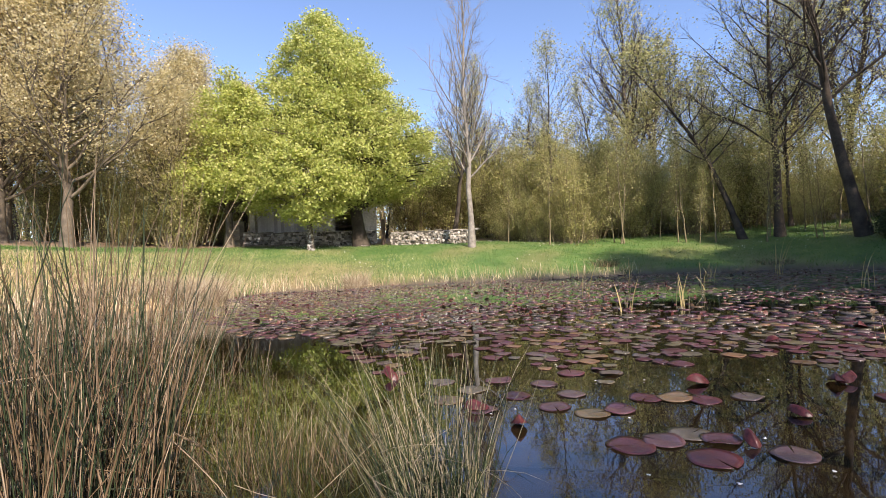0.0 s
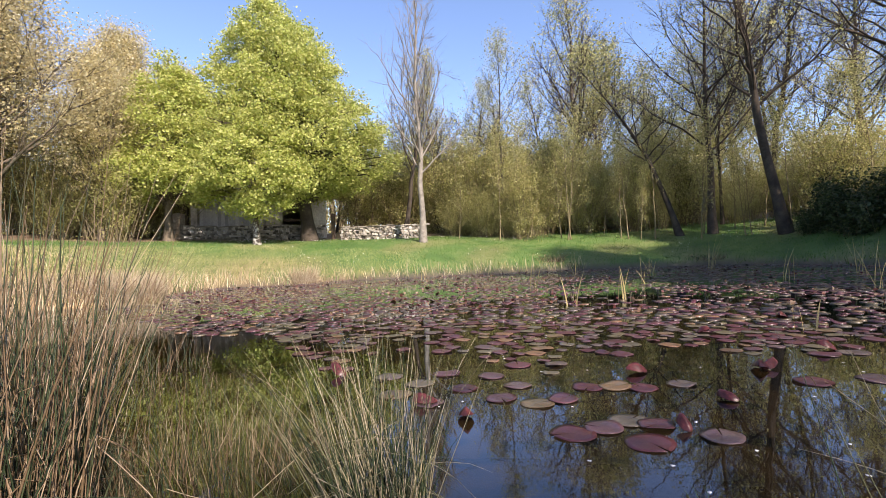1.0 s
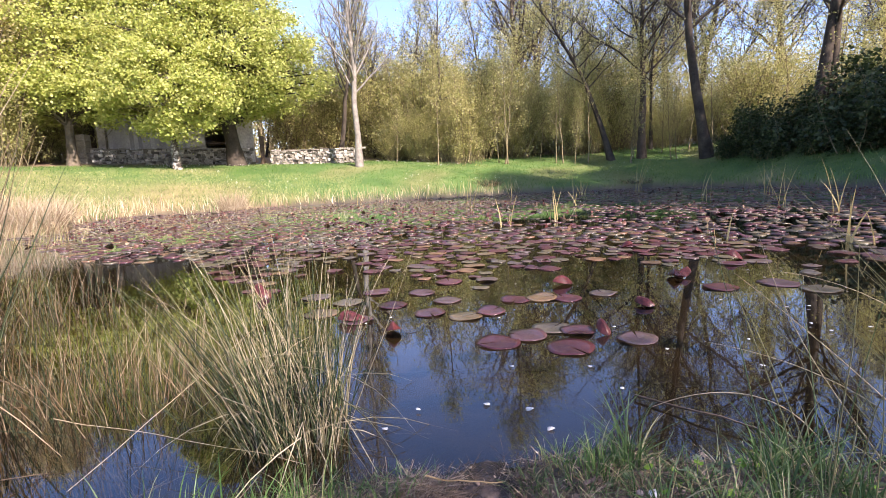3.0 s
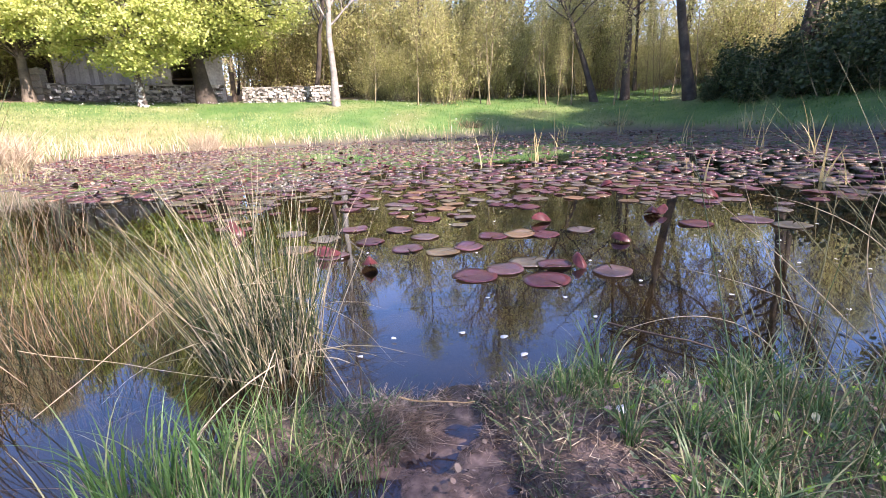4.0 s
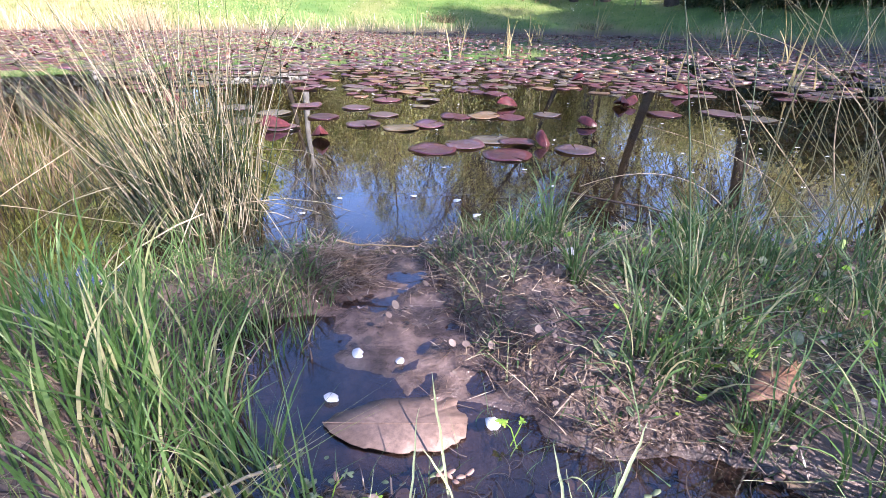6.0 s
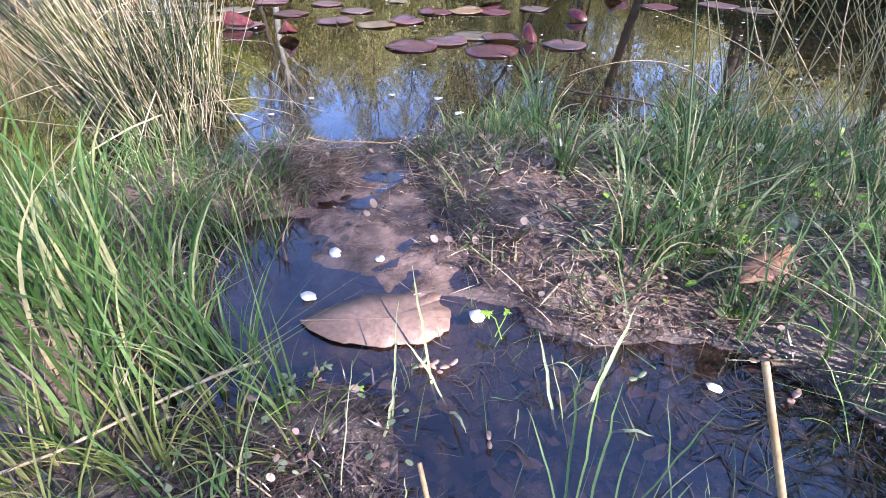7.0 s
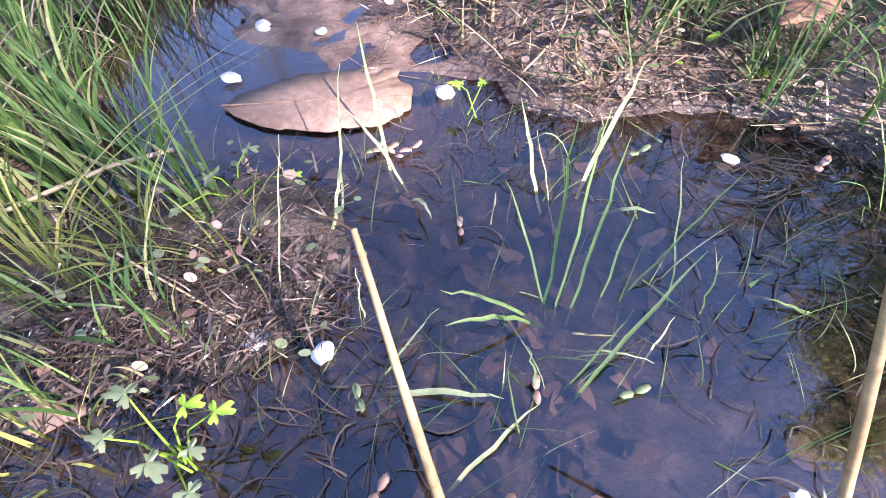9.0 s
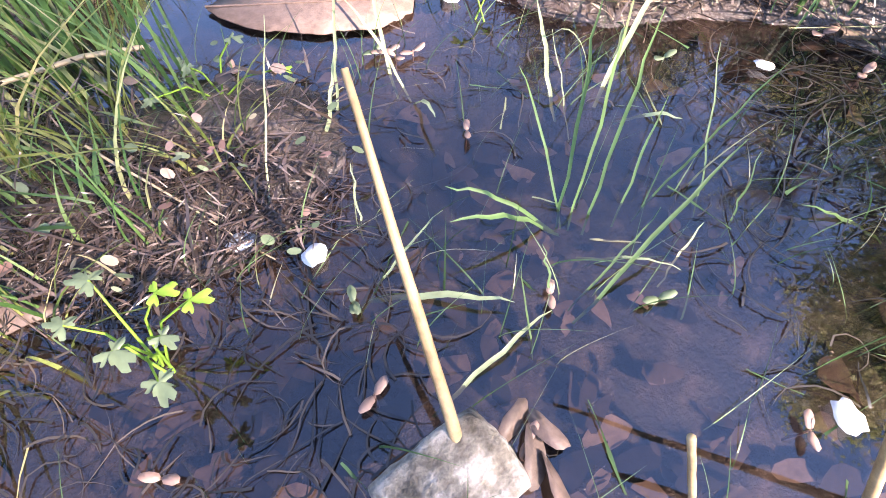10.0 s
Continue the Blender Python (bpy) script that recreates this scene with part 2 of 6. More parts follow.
RUSH = leaf_mat("rush_stem", [(0.0, (0.02, 0.036, 0.016)), (0.28, (0.05, 0.078, 0.033)), (0.48, (0.11, 0.13, 0.06)), (0.66, (0.28, 0.24, 0.14)), (1.0, (0.54, 0.47, 0.34))], 0.25)
RUSH_GREEN = leaf_mat("green_rush_stem", [(0.0, (0.03, 0.06, 0.025)), (1.0, (0.09, 0.13, 0.055))], 0.15)
RUSH_BROWN = leaf_mat("dead_rush_stem", [(0.0, (0.025, 0.042, 0.02)), (0.34, (0.062, 0.088, 0.042)), (0.5, (0.13, 0.09, 0.05)), (0.78, (0.24, 0.165, 0.1)), (1.0, (0.48, 0.39, 0.27))], 0.25)
THATCH = leaf_mat("rusty_matted_grass", [(0.0, (0.03, 0.02, 0.015)), (0.4, (0.09, 0.058, 0.042)), (0.75, (0.2, 0.135, 0.095)), (1.0, (0.42, 0.33, 0.24))], 0.2)
PALE_THATCH = leaf_mat("pale_matted_grass", [(0.0, (0.09, 0.06, 0.045)), (0.5, (0.22, 0.16, 0.12)), (1.0, (0.4, 0.32, 0.25))], 0.2)
YELLOW_BLADE = leaf_mat("yellow_green_blade", [(0.0, (0.09, 0.13, 0.03)), (0.5, (0.21, 0.25, 0.07)), (0.85, (0.34, 0.34, 0.13)), (1.0, (0.5, 0.42, 0.22))], 0.4)
PALE_LAWN = leaf_mat("pale_lawn_blade", [(0.0, (0.26, 0.29, 0.1)), (0.5, (0.45, 0.44, 0.2)), (1.0, (0.66, 0.6, 0.36))], 0.4)
# ---- the lie of the land ----
SHORE = [(-0.62, 0.7), (-0.34, 0.86), (-0.26, 1.03), (-0.02, 1.06), (0.08, 1.03), (0.18, 1.12), (0.36, 1.1), (0.52, 1.13),
         (0.64, 1.06), (0.9, 1.02), (1.3, 0.95), (2.2, 0.8), (4, 1.0), (7, 2), (10.5, 4.5), (12.7, 8.5), (12.9, 12), (12.3, 16),
         (11.8, 20), (10.5, 22.3), (5, 22.3), (3.4, 22.2), (-1.6, 20.2), (-6, 18.9), (-7.4, 16.6), (-9.6, 16), (-9.2, 13),
         (-8.2, 11), (-7.3, 10), (-8.8, 8.5), (-7.5, 6.5), (-5.5, 4), (-3.6, 2), (-2, 0.85), (-1.2, 0.66)]
# the puddle's edge on the near bank, with its channel to the pond and the low islet on its left
PUDDLE = [(0.12, 0.905), (0.165, 0.98), (0.2, 1.14), (0.25, 1.14), (0.25, 0.97), (0.265, 0.87), (0.294, 0.775), (0.31, 0.682), (0.325, 0.58), (0.36, 0.51), (0.426, 0.475), (0.514, 0.46),
          (0.595, 0.44), (0.64, 0.374), (0.68, 0.3), (0.7, 0.2), (0.72, 0.05), (0.65, -0.15), (0.3, -0.25), (0, -0.15), (-0.16, 0.05), (-0.16, 0.2), (-0.08, 0.25), (0, 0.28),
          (0.097, 0.272), (0.165, 0.31), (0.185, 0.36), (0.168, 0.425), (0.1, 0.46), (0.03, 0.44), (-0.03, 0.42), (-0.06, 0.46), (-0.07, 0.53), (-0.04, 0.6), (-0.09, 0.7), (-0.13, 0.76),
          (-0.05, 0.81), (0.05, 0.84)]


def edge_dist(edge, x, y):
    """Signed distance to a closed edge, positive outside it."""
    x, y = np.asarray(x, float), np.asarray(y, float)
    best, inside = np.full(x.shape, 1e9), np.zeros(x.shape, bool)
    for (ax, ay), (bx, by) in zip(edge, edge[1:] + edge[:1]):
        dx, dy = bx - ax, by - ay
        u = np.clip(((x - ax) * dx + (y - ay) * dy) / (dx * dx + dy * dy), 0, 1)
        best = np.minimum(best, np.hypot(x - ax - u * dx, y - ay - u * dy))
        if dy:
            inside ^= ((ay > y) != (by > y)) & (x < ax + (y - ay) * dx / dy)
    return np.where(inside, -best, best)


def shore_dist(x, y):
    """Signed distance to the pond's edge, positive on land."""
    return edge_dist(SHORE, x, y)


def step(v):
    v = np.clip(v, 0, 1)
    return v * v * (3 - 2 * v)


def waves(x, y, k, seed):
    r = np.random.RandomState(seed)
    total = 0
    for _ in range(7):
        a, f, p = r.uniform(0, 6.28), k * r.uniform(0.6, 1.8), r.uniform(0, 6.28)
        total = total + np.sin((x * np.cos(a) + y * np.sin(a)) * f + p + 0.6 * np.sin(f * 0.7 * (x * np.sin(a) - y * np.cos(a))))
    return total / 7


def puddle(x, y):
    """Signed distance to the puddle's ragged edge, positive on land."""
    return edge_dist(PUDDLE, x, y) + 0.012 * waves(x, y, 28, 5) + 0.01 * waves(x, y, 75, 15)


def ground_z(x, y):
    x, y = np.asarray(x, float), np.asarray(y, float)
    s = shore_dist(x, y)
    r = np.hypot(x, y)
    far = step((r - 3) / 7)
    bank = 0.17 * step(s / 0.3) + 1.65 * np.clip((s - 0.2) / 7.2, 0, 1) ** 0.85 + 0.1 * np.clip(s - 7.4, 0, 9) + 0.03 * np.clip(s - 12, 0, 60)
    bank = bank + 0.25 * step((x - 7) / 7) * step((y - 4) / 8) * step(s / 6)
    bank = bank + 0.05 * waves(x, y, 1.1, 3) * step(s / 2)
    near = 0.045 * step(s / 0.1) + 0.03 * np.clip(s - 0.3, 0, 8) * step((r - 1.2) / 2)
    near = near + 0.035 * np.exp(-((x - 0.6) / 0.4) ** 2 - ((y - 0.78) / 0.16) ** 2) + 0.02 * np.exp(-((x - 0.1) / 0.09) ** 2 - ((y - 0.95) / 0.06) ** 2)
    near = near + (0.01 * waves(x, y, 22, 1) + 0.011 * waves(x, y, 55, 2) + 0.009 * waves(x, y, 120, 7)) * step(s / 0.06)
    near = near - 0.038 * np.exp(-((x - 0.04) / 0.19) ** 2 - ((y - 0.35) / 0.13) ** 2)
    wet = puddle(x, y)
    shallow = step((y - 0.42) / 0.14)
    near = np.where(wet > 0, near * step((wet + 0.02) / 0.13), -(0.075 - 0.055 * shallow) * step(-wet / 0.09) + 0.003 * waves(x, y, 60, 25))
    flat = step((-wet + 0.03) / 0.03) * step((y - 0.53) / 0.06) * step((x + 0.5 * (y - 0.6) - 0.06 + 0.06 * waves(x, y, 19, 26)) / 0.15) * (wet < 0.02)
    near = near * (1 - flat) + flat * (0.003 + 0.009 * waves(x, y, 34, 27) + 0.007 * waves(x, y, 90, 28))
    deep = -0.012 - 0.5 * step(-s / 1.6)
    return np.where(s > 0, far * bank + (1 - far) * near, deep + 0.006 * waves(x, y, 30, 4))


# ---- builders ----
def link_mesh(name, verts, faces, material, parent=None, smooth=False):
    me = bpy.data.meshes.new(name)
    verts = np.asarray(verts, np.float32)
    me.vertices.add(len(verts))
    me.vertices.foreach_set("co", verts.ravel())
    sizes = np.array([len(f) for f in faces]) if not isinstance(faces, np.ndarray) else np.full(len(faces), faces.shape[1])
    flat = np.concatenate([np.asarray(f) for f in faces]) if not isinstance(faces, np.ndarray) else faces.ravel()
    me.loops.add(len(flat))
    me.loops.foreach_set("vertex_index", flat.astype(np.int32))
    me.polygons.add(len(sizes))
    me.polygons.foreach_set("loop_start", np.r_[0, np.cumsum(sizes)[:-1]].astype(np.int32))
    if smooth:
        me.polygons.foreach_set("use_smooth", np.ones(len(sizes), bool))
    me.update(calc_edges=True)
    me.materials.append(material)
    ob = new(name, me)
    if parent:
        ob.parent = parent
    return ob


def part(name, bm, material, parent, label=""):
    me = bpy.data.meshes.new(name)
    bm.to_mesh(me)
    bm.free()
    me.materials.append(material)
    ob = new(name, me)
    ob.parent = parent
    return tagged(ob, label)


def empty(name, x, y, z, label, category, group="", turn=0.0, kind=""):
    ob = new(name)
    ob.matrix_world = pose(x, y, z, 0, 0, turn)
    ob.empty_display_size = 0.1
    return tagged(ob, label, category, group, kind)


class Tubes:
    """Gathers tapering round stems into one mesh."""

    def __init__(self):
        self.v, self.f, self.n = [], [], 0

    def add(self, pts, radii, sides=4, cap=False):
        pts = np.asarray(pts, float)
        k = len(pts)
        tan = np.gradient(pts, axis=0)
        tan /= np.linalg.norm(tan, axis=1, keepdims=True) + 1e-9
        ref = np.array([0.0, 0, 1]) if abs(tan[0][2]) < 0.9 else np.array([1.0, 0, 0])
        a = np.cross(tan, ref)
        a /= np.linalg.norm(a, axis=1, keepdims=True) + 1e-9
        b = np.cross(tan, a)
        ang = np.arange(sides) * 2 * np.pi / sides
        ring = np.cos(ang)[None, :, None] * a[:, None] + np.sin(ang)[None, :, None] * b[:, None]
        self.v.append((pts[:, None] + ring * np.asarray(radii)[:, None, None]).reshape(-1, 3))
        i, j = np.meshgrid(np.arange(k - 1), np.arange(sides), indexing="ij")
        q = i * sides + j
        p = i * sides + (j + 1) % sides
        self.f.append((np.stack([q, p, p + sides, q + sides], -1).reshape(-1, 4) + self.n))
        self.n += k * sides

    def make(self, name, material, parent=None):
        return link_mesh(name, np.concatenate(self.v), np.concatenate(self.f), material, parent, True)


def blades(base, lean_dir, lean, height, width, segs=4, curl=0.6, twist=None, rng=None):
    """Ribbons from base points: arrays of base (n,3), bearing, sideways reach, height and width. Returns verts and quads."""
    n = len(base)
    u = np.linspace(0, 1, segs + 1)
    d = np.stack([np.cos(lean_dir), np.sin(lean_dir), 0 * lean_dir], -1)
    side_ang = lean_dir + np.pi / 2 if twist is None else twist
    side = np.stack([np.cos(side_ang), np.sin(side_ang), 0 * side_ang], -1)
    out = (u ** (1 + curl))[None, :, None] * lean[:, None, None] * d[:, None]
    up = np.zeros((n, segs + 1, 3))
    up[:, :, 2] = height[:, None] * (u - 0.18 * curl * u**3)[None]
    centre = base[:, None] + out + up
    w = (width[:, None] * (1 - u**2.2 * 0.96)[None])[..., None] * side[:, None] / 2
    v = np.stack([centre - w, centre + w], 2).reshape(n, -1, 3)
    per = 2 * (segs + 1)
    q = np.array([[2 * k, 2 * k + 1, 2 * k + 3, 2 * k + 2] for k in range(segs)])
    f = (q[None] + np.arange(n)[:, None, None] * per).reshape(-1, 4)
    return v.reshape(-1, 3), f


def leaf_cards(centres, size, rng, droop=0.3, fold=0.25, stretch=1.3):
    """Small folded leaves, each of two halves, turned every way."""
    n = len(centres)
    a = rng.normal(size=(n, 3))
    a[:, 2] = a[:, 2] * 0.5 - droop
    a /= np.linalg.norm(a, axis=1, keepdims=True)
    b = np.cross(a, rng.normal(size=(n, 3)))
    b /= np.linalg.norm(b, axis=1, keepdims=True)
    c = np.cross(a, b)
    s = (size * rng.uniform(0.6, 1.3, n))[:, None]
    tip, tail = centres + a * s * stretch / 2, centres - a * s * stretch / 2
    l = centres + b * s / 2 + c * s * fold - a * s * 0.1
    r = centres - b * s / 2 + c * s * fold - a * s * 0.1
    v = np.stack([tail, l, tip, r], 1).reshape(-1, 3)
    k = np.arange(n)[:, None] * 4
    f = np.concatenate([k + [[0, 1, 2]], k + [[0, 2, 3]]])
    return v, f


# ---- the ground, one sheet to the horizon ----
def spread(lo, hi, mid, a, du):
    u = np.arange(np.arcsinh((lo - mid) / a), np.arcsinh((hi - mid) / a) + du, du)
    return mid + a * np.sinh(u)


def build_ground():
    gx, gy = spread(-500, 500, 0.3, 0.45, 0.03), spread(-300, 700, 0.5, 0.45, 0.03)
    X, Y = np.meshgrid(gx, gy)
    Z = ground_z(X, Y)
    nx, ny = len(gx), len(gy)
    i, j = np.meshgrid(np.arange(ny - 1), np.arange(nx - 1), indexing="ij")
    q = i * nx + j
    faces = np.stack([q, q + 1, q + nx + 1, q + nx], -1).reshape(-1, 4)
    ob = link_mesh("ground", np.stack([X, Y, Z], -1).reshape(-1, 3), faces, EARTH, None, True)
    s, r = shore_dist(X, Y), np.hypot(X, Y)
    turf = step(s / 0.5) * step((r - 1.5) / 3) + 0.4 * step((Z - 0.03) / 0.04) * (r < 3) * step(0.3 + waves(X, Y, 12, 8) * 2) * step((X - 0.45) / 0.3)
    left = np.maximum(step((-5.5 - X) / 3) * step((14 - Y) / 4), 0.35 * step((-2.5 - X) / 4) * step((21.5 - Y) / 3))
    straw = np.clip(left + 0.35 * step((waves(X, Y, 0.9, 6) + 0.1) * 2) * (s > 0.2), 0, 1) * step((r - 2) / 3)
    straw = straw * step((9 - s) / 3)
    humus = 0.3 * step((Z - 0.012) / 0.02) * step((r < 2.5) * (s > 0) * (0.6 + waves(X, Y, 17, 22)))
    wood = humus + np.clip(step((s - 9.5 - 1.5 * waves(X, Y, 0.5, 9)) / 3), 0, 1) * (r > 8)
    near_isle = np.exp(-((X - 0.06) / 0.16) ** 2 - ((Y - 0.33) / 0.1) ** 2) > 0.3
    # low wet ground and islet; deep water's dimming is painted in with them
    wet_dimmed = np.clip(0.9 * near_isle + step((0.03 - Z) / 0.03) * (1 - 0.85 * step((Y - 0.44) / 0.1) * step((1.0 - Y) / 0.1)) + step(-s / 0.3), 0, 1)
    col = np.stack([np.clip(turf, 0, 1), straw, wood, wet_dimmed], -1).reshape(-1)
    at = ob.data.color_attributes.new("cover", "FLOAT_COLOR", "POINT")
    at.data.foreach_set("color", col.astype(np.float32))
    # painted dimming of the bed, stronger with depth and away from shore
    pt = ob.data.attributes.new("depth_tint", "FLOAT", "POINT")
    pt.data.foreach_set("value", np.maximum(step((-0.05 - Z) / 0.2), np.where(r < 40, step(-s / 0.12), 0)).reshape(-1).astype(np.float32))
    film = ob.data.attributes.new("wet", "FLOAT", "POINT")
    film.data.foreach_set("value", np.where(r < 3, step((0.035 - Z) / 0.03), 0.0).reshape(-1).astype(np.float32))
    return tagged(ob, "earth bank with turf, straw-coloured grass and wet mud", "ground", kind="structure")


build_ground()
def water_sheet(name, edge, material, label):
    link_mesh(name, [(x, y, 0.0) for x, y in edge], [tuple(range(len(edge)))], material)
    return tagged(bpy.data.objects[name], label, "water", kind="structure")


# the pond's sheet and the puddle's meet along the near shore, under the bank
NEAR_SHORE = [(-14, -0.9), (-3.0, 0.6)] + [(-1.2, 0.62)] + SHORE[:11] + [(2.2, 0.8), (17, -0.9)]
water_sheet("water", NEAR_SHORE + [(17, 25), (-14, 25)], POND_WATER, "still dark pond water mirroring trees and blue sky")
water_sheet("puddle_water", NEAR_SHORE[::-1] + [(-14, -1.2), (17, -1.2)], PUDDLE_WATER, "shallow murky puddle water mirroring blue sky")


# ---- trees ----
def wander(rng, p, d, length, n, wob, rise):
    pts, d = [np.array(p, float)], np.array(d, float)
    d /= np.linalg.norm(d)
    for _ in range(n):
        d = d + rng.normal(size=3) * wob + np.array([0, 0, rise])
        d /= np.linalg.norm(d)
        pts.append(pts[-1] + d * length / n)
    return np.array(pts)


def along(pts, t):
    f = t * (len(pts) - 1)
    i = min(int(f), len(pts) - 2)
    return pts[i] + (pts[i + 1] - pts[i]) * (f - i)


def make_tree(name, seed, height, r, reach, first=0.25, limbs=26, subs=6, twigs=4, leaves=0, leaf=0.1, bark=BARK, leafage=None,
              label="", group="", lean=(0, 0), rise=0.12, up=0.6, shape=None, spread_leaf=0.3, bole=None, bow=0.0):
    """A tree at the origin: tapered trunk, limbs, twigs and, where it has any, a crown of leaves."""
    rng = np.random.RandomState(seed)
    root = empty(name, 0, 0, 0, label, "tree", group)
    t = Tubes()
    k = 10
    u = np.linspace(0, 1, k)
    trunk = np.stack([lean[0] * u + bow * np.sin(u * 3.1) + rng.normal(size=k) * 0.012 * height * u * (1 - u) * 2,
                      lean[1] * u + rng.normal(size=k) * 0.012 * height * u * (1 - u) * 2, height * u * 0.97 - 0.15], -1)
    rad = r * (1 - 0.93 * u ** 0.9)
    rad[0] *= 1.35
    t.add(trunk, rad, 9)
    t.make("trunk", bark, root)
    t, tips = Tubes(), []
    for i in range(limbs):
        h = first + (0.97 - first) * ((i + rng.uniform(0, 0.8)) / limbs)
        az = i * 2.4 + rng.uniform(-0.5, 0.5)
        prof = shape((h - first) / (1 - first)) if shape else (1.0 - 0.75 * ((h - first) / (1 - first)) ** 1.3)
        length = reach * prof * rng.uniform(0.75, 1.15)
        start = along(trunk, h)
        rr = max(0.012, float(np.interp(h, u, rad)) * 0.45)
        limb = wander(rng, start, (math.cos(az), math.sin(az), up + 0.9 * h * h), length, 6, 0.13, rise)
        t.add(limb, rr * np.linspace(1, 0.22, 7), 5)
        for a in range(subs):
            q = 0.25 + 0.72 * (a + rng.uniform()) / subs
            sub = wander(rng, along(limb, q), rng.normal(size=3) * 0.55 + (limb[-1] - limb[0]) / (length + 1e-6) + (0, 0, 0.2),
                         length * rng.uniform(0.22, 0.45), 3, 0.18, rise)
            t.add(sub, rr * 0.3 * np.linspace(1, 0.3, 4), 3)
            tips.append(sub[-1])
            tips.append(sub[2])
            for _ in range(twigs):
                tw = wander(rng, along(sub, rng.uniform(0.2, 1)), rng.normal(size=3) + (sub[-1] - sub[0]) * 2, length * rng.uniform(0.1, 0.22), 2, 0.2, rise * 0.5)
                t.add(tw, max(0.004, rr * 0.1) * np.array([1, 0.7, 0.35]), 3)
                tips.append(tw[-1])
    tagged(t.make("branch_growth", bark, root), kind="stuff")
    if leaves:
        tips = np.array(tips)
        c = tips[rng.randint(len(tips), size=leaves)] + rng.normal(size=(leaves, 3)) * spread_leaf * np.array([1, 1, 0.7])
        v, f = leaf_cards(c, leaf, rng)
        link_mesh("crown", v, f, leafage, root)
    return root


def place(ob, x, y, turn=0.0, size=1.0, drop=0.05, tilt=(0, 0)):
    ob.matrix_world = pose(x, y, float(ground_z(x, y)) - drop, tilt[0], tilt[1], turn) @ Matrix.Diagonal((size, size, size, 1))
    return ob


def again(ob, x, y, turn=0.0, size=1.0, drop=0.05):
    m = pose(x, y, float(ground_z(x, y)) - drop, 0, 0, turn)
    c = copy_thing(ob, m)
    c.scale = (size, size, size)
    return c


def make_linden(seed, height, r, profile, clumps, leaves, leaf, bark, label, lean=0.0, clump_size=0.4):
    """A linden in leaf: limbs run out to leafy sprays that fill a lumpy teardrop; profile: (share of the height, radius) from below."""
    rng = np.random.RandomState(seed)
    root = empty("linden_tree", 0, 0, 0, label, "tree", "lindens")
    hs, rs = np.array(profile).T
    u = np.linspace(0, 1, 12)
    trunk = np.stack([lean * u**1.2 + rng.normal(size=12) * 0.006 * height * u * (1 - u), rng.normal(size=12) * 0.006 * height * u * (1 - u), height * 0.96 * u - 0.15], -1)
    rad = r * (1 - 0.95 * u**0.9)
    rad[0] *= 1.4
    t = Tubes()
    t.add(trunk, rad, 10)
    t.make("trunk", bark, root)
    weight = rs**1.3
    hh = np.interp(rng.uniform(size=clumps), np.r_[0, np.cumsum((weight[1:] + weight[:-1]) / 2 * np.diff(hs))] / np.sum((weight[1:] + weight[:-1]) / 2 * np.diff(hs)), hs)
    az = rng.uniform(0, 6.28, clumps)
    ph = rng.uniform(0, 6.28, 3)
    lump = 1 + 0.09 * np.sin(3 * az + 7 * hh + ph[0]) + 0.07 * np.sin(5 * az - 13 * hh + ph[1]) + 0.05 * np.sin(9 * az + 25 * hh + ph[2])
    out = np.interp(hh, hs, rs) * lump * np.sqrt(rng.uniform(0.12, 1, clumps))
    t = Tubes()
    ends = np.zeros((clumps, 3))
    for i in range(clumps):
        mid = along(trunk, hh[i])
        ends[i] = mid + out[i] * np.array([math.cos(az[i]), math.sin(az[i]), 0]) + rng.normal(size=3) * 0.12
        a = along(trunk, max(hs[0] * 0.8, hh[i] - 0.3 * out[i] / height - 0.03))
        k = np.linspace(0, 1, 6)[:, None]
        limb = a + (ends[i] - a) * k + np.array([0, 0, 0.12 * out[i]]) * np.sin(k * 3.1) + rng.normal(size=(6, 3)) * 0.04 * out[i] * k * (1 - k) * 4
        w = max(0.012, 0.3 * float(np.interp(hh[i], u, rad)) * min(1.0, out[i] / rs.max() + 0.2))
        t.add(limb, w * np.linspace(1, 0.2, 6), 4)
        for _ in range(5):
            tw = wander(rng, limb[rng.randint(3, 6)], rng.normal(size=3) + (ends[i] - a) / (out[i] + 0.3), clump_size * rng.uniform(0.8, 1.8), 3, 0.2, -0.02)
            t.add(tw, w * 0.2 * np.array([1, 0.8, 0.5, 0.3]), 3)
    tagged(t.make("branch_growth", bark, root), kind="stuff")
    size = clump_size * rng.uniform(0.6, 1.35, clumps)
    pick = rng.randint(clumps, size=leaves)
    c = ends[pick] + rng.normal(size=(leaves, 3)) * size[pick][:, None] * np.array([1, 1, 0.6])
    c[:, 2] -= 0.2 * np.hypot(*(c - ends[pick])[:, :2].T)
    v, f = leaf_cards(c, leaf, rng, 0.35)
    link_mesh("crown", v, f, LINDEN_LEAF, root)
    return root


linden = make_linden(11, 7.5, 0.19, [(0.24, 0.6), (0.32, 1.7), (0.42, 2.7), (0.55, 2.9), (0.7, 2.2), (0.85, 1.2), (1.0, 0.1)], 260, 42000, 0.105, BARK_LINDEN, "young linden in fresh yellow-green leaf on the lawn", 0, 0.28)
place(linden, -11.75, 23.5)
old_linden = make_linden(12, 15.2, 0.42, [(0.2, 2.4), (0.25, 4.6), (0.33, 5.7), (0.44, 5.3), (0.55, 4.8), (0.67, 4.1), (0.78, 3.3), (0.9, 2.1), (0.97, 1.0), (1.0, 0.15)], 800, 150000, 0.105, BARK_DARK,
                         "tall broad linden in fresh leaf before the shed", -2.3, 0.34)
place(old_linden, -10.5, 27.6)
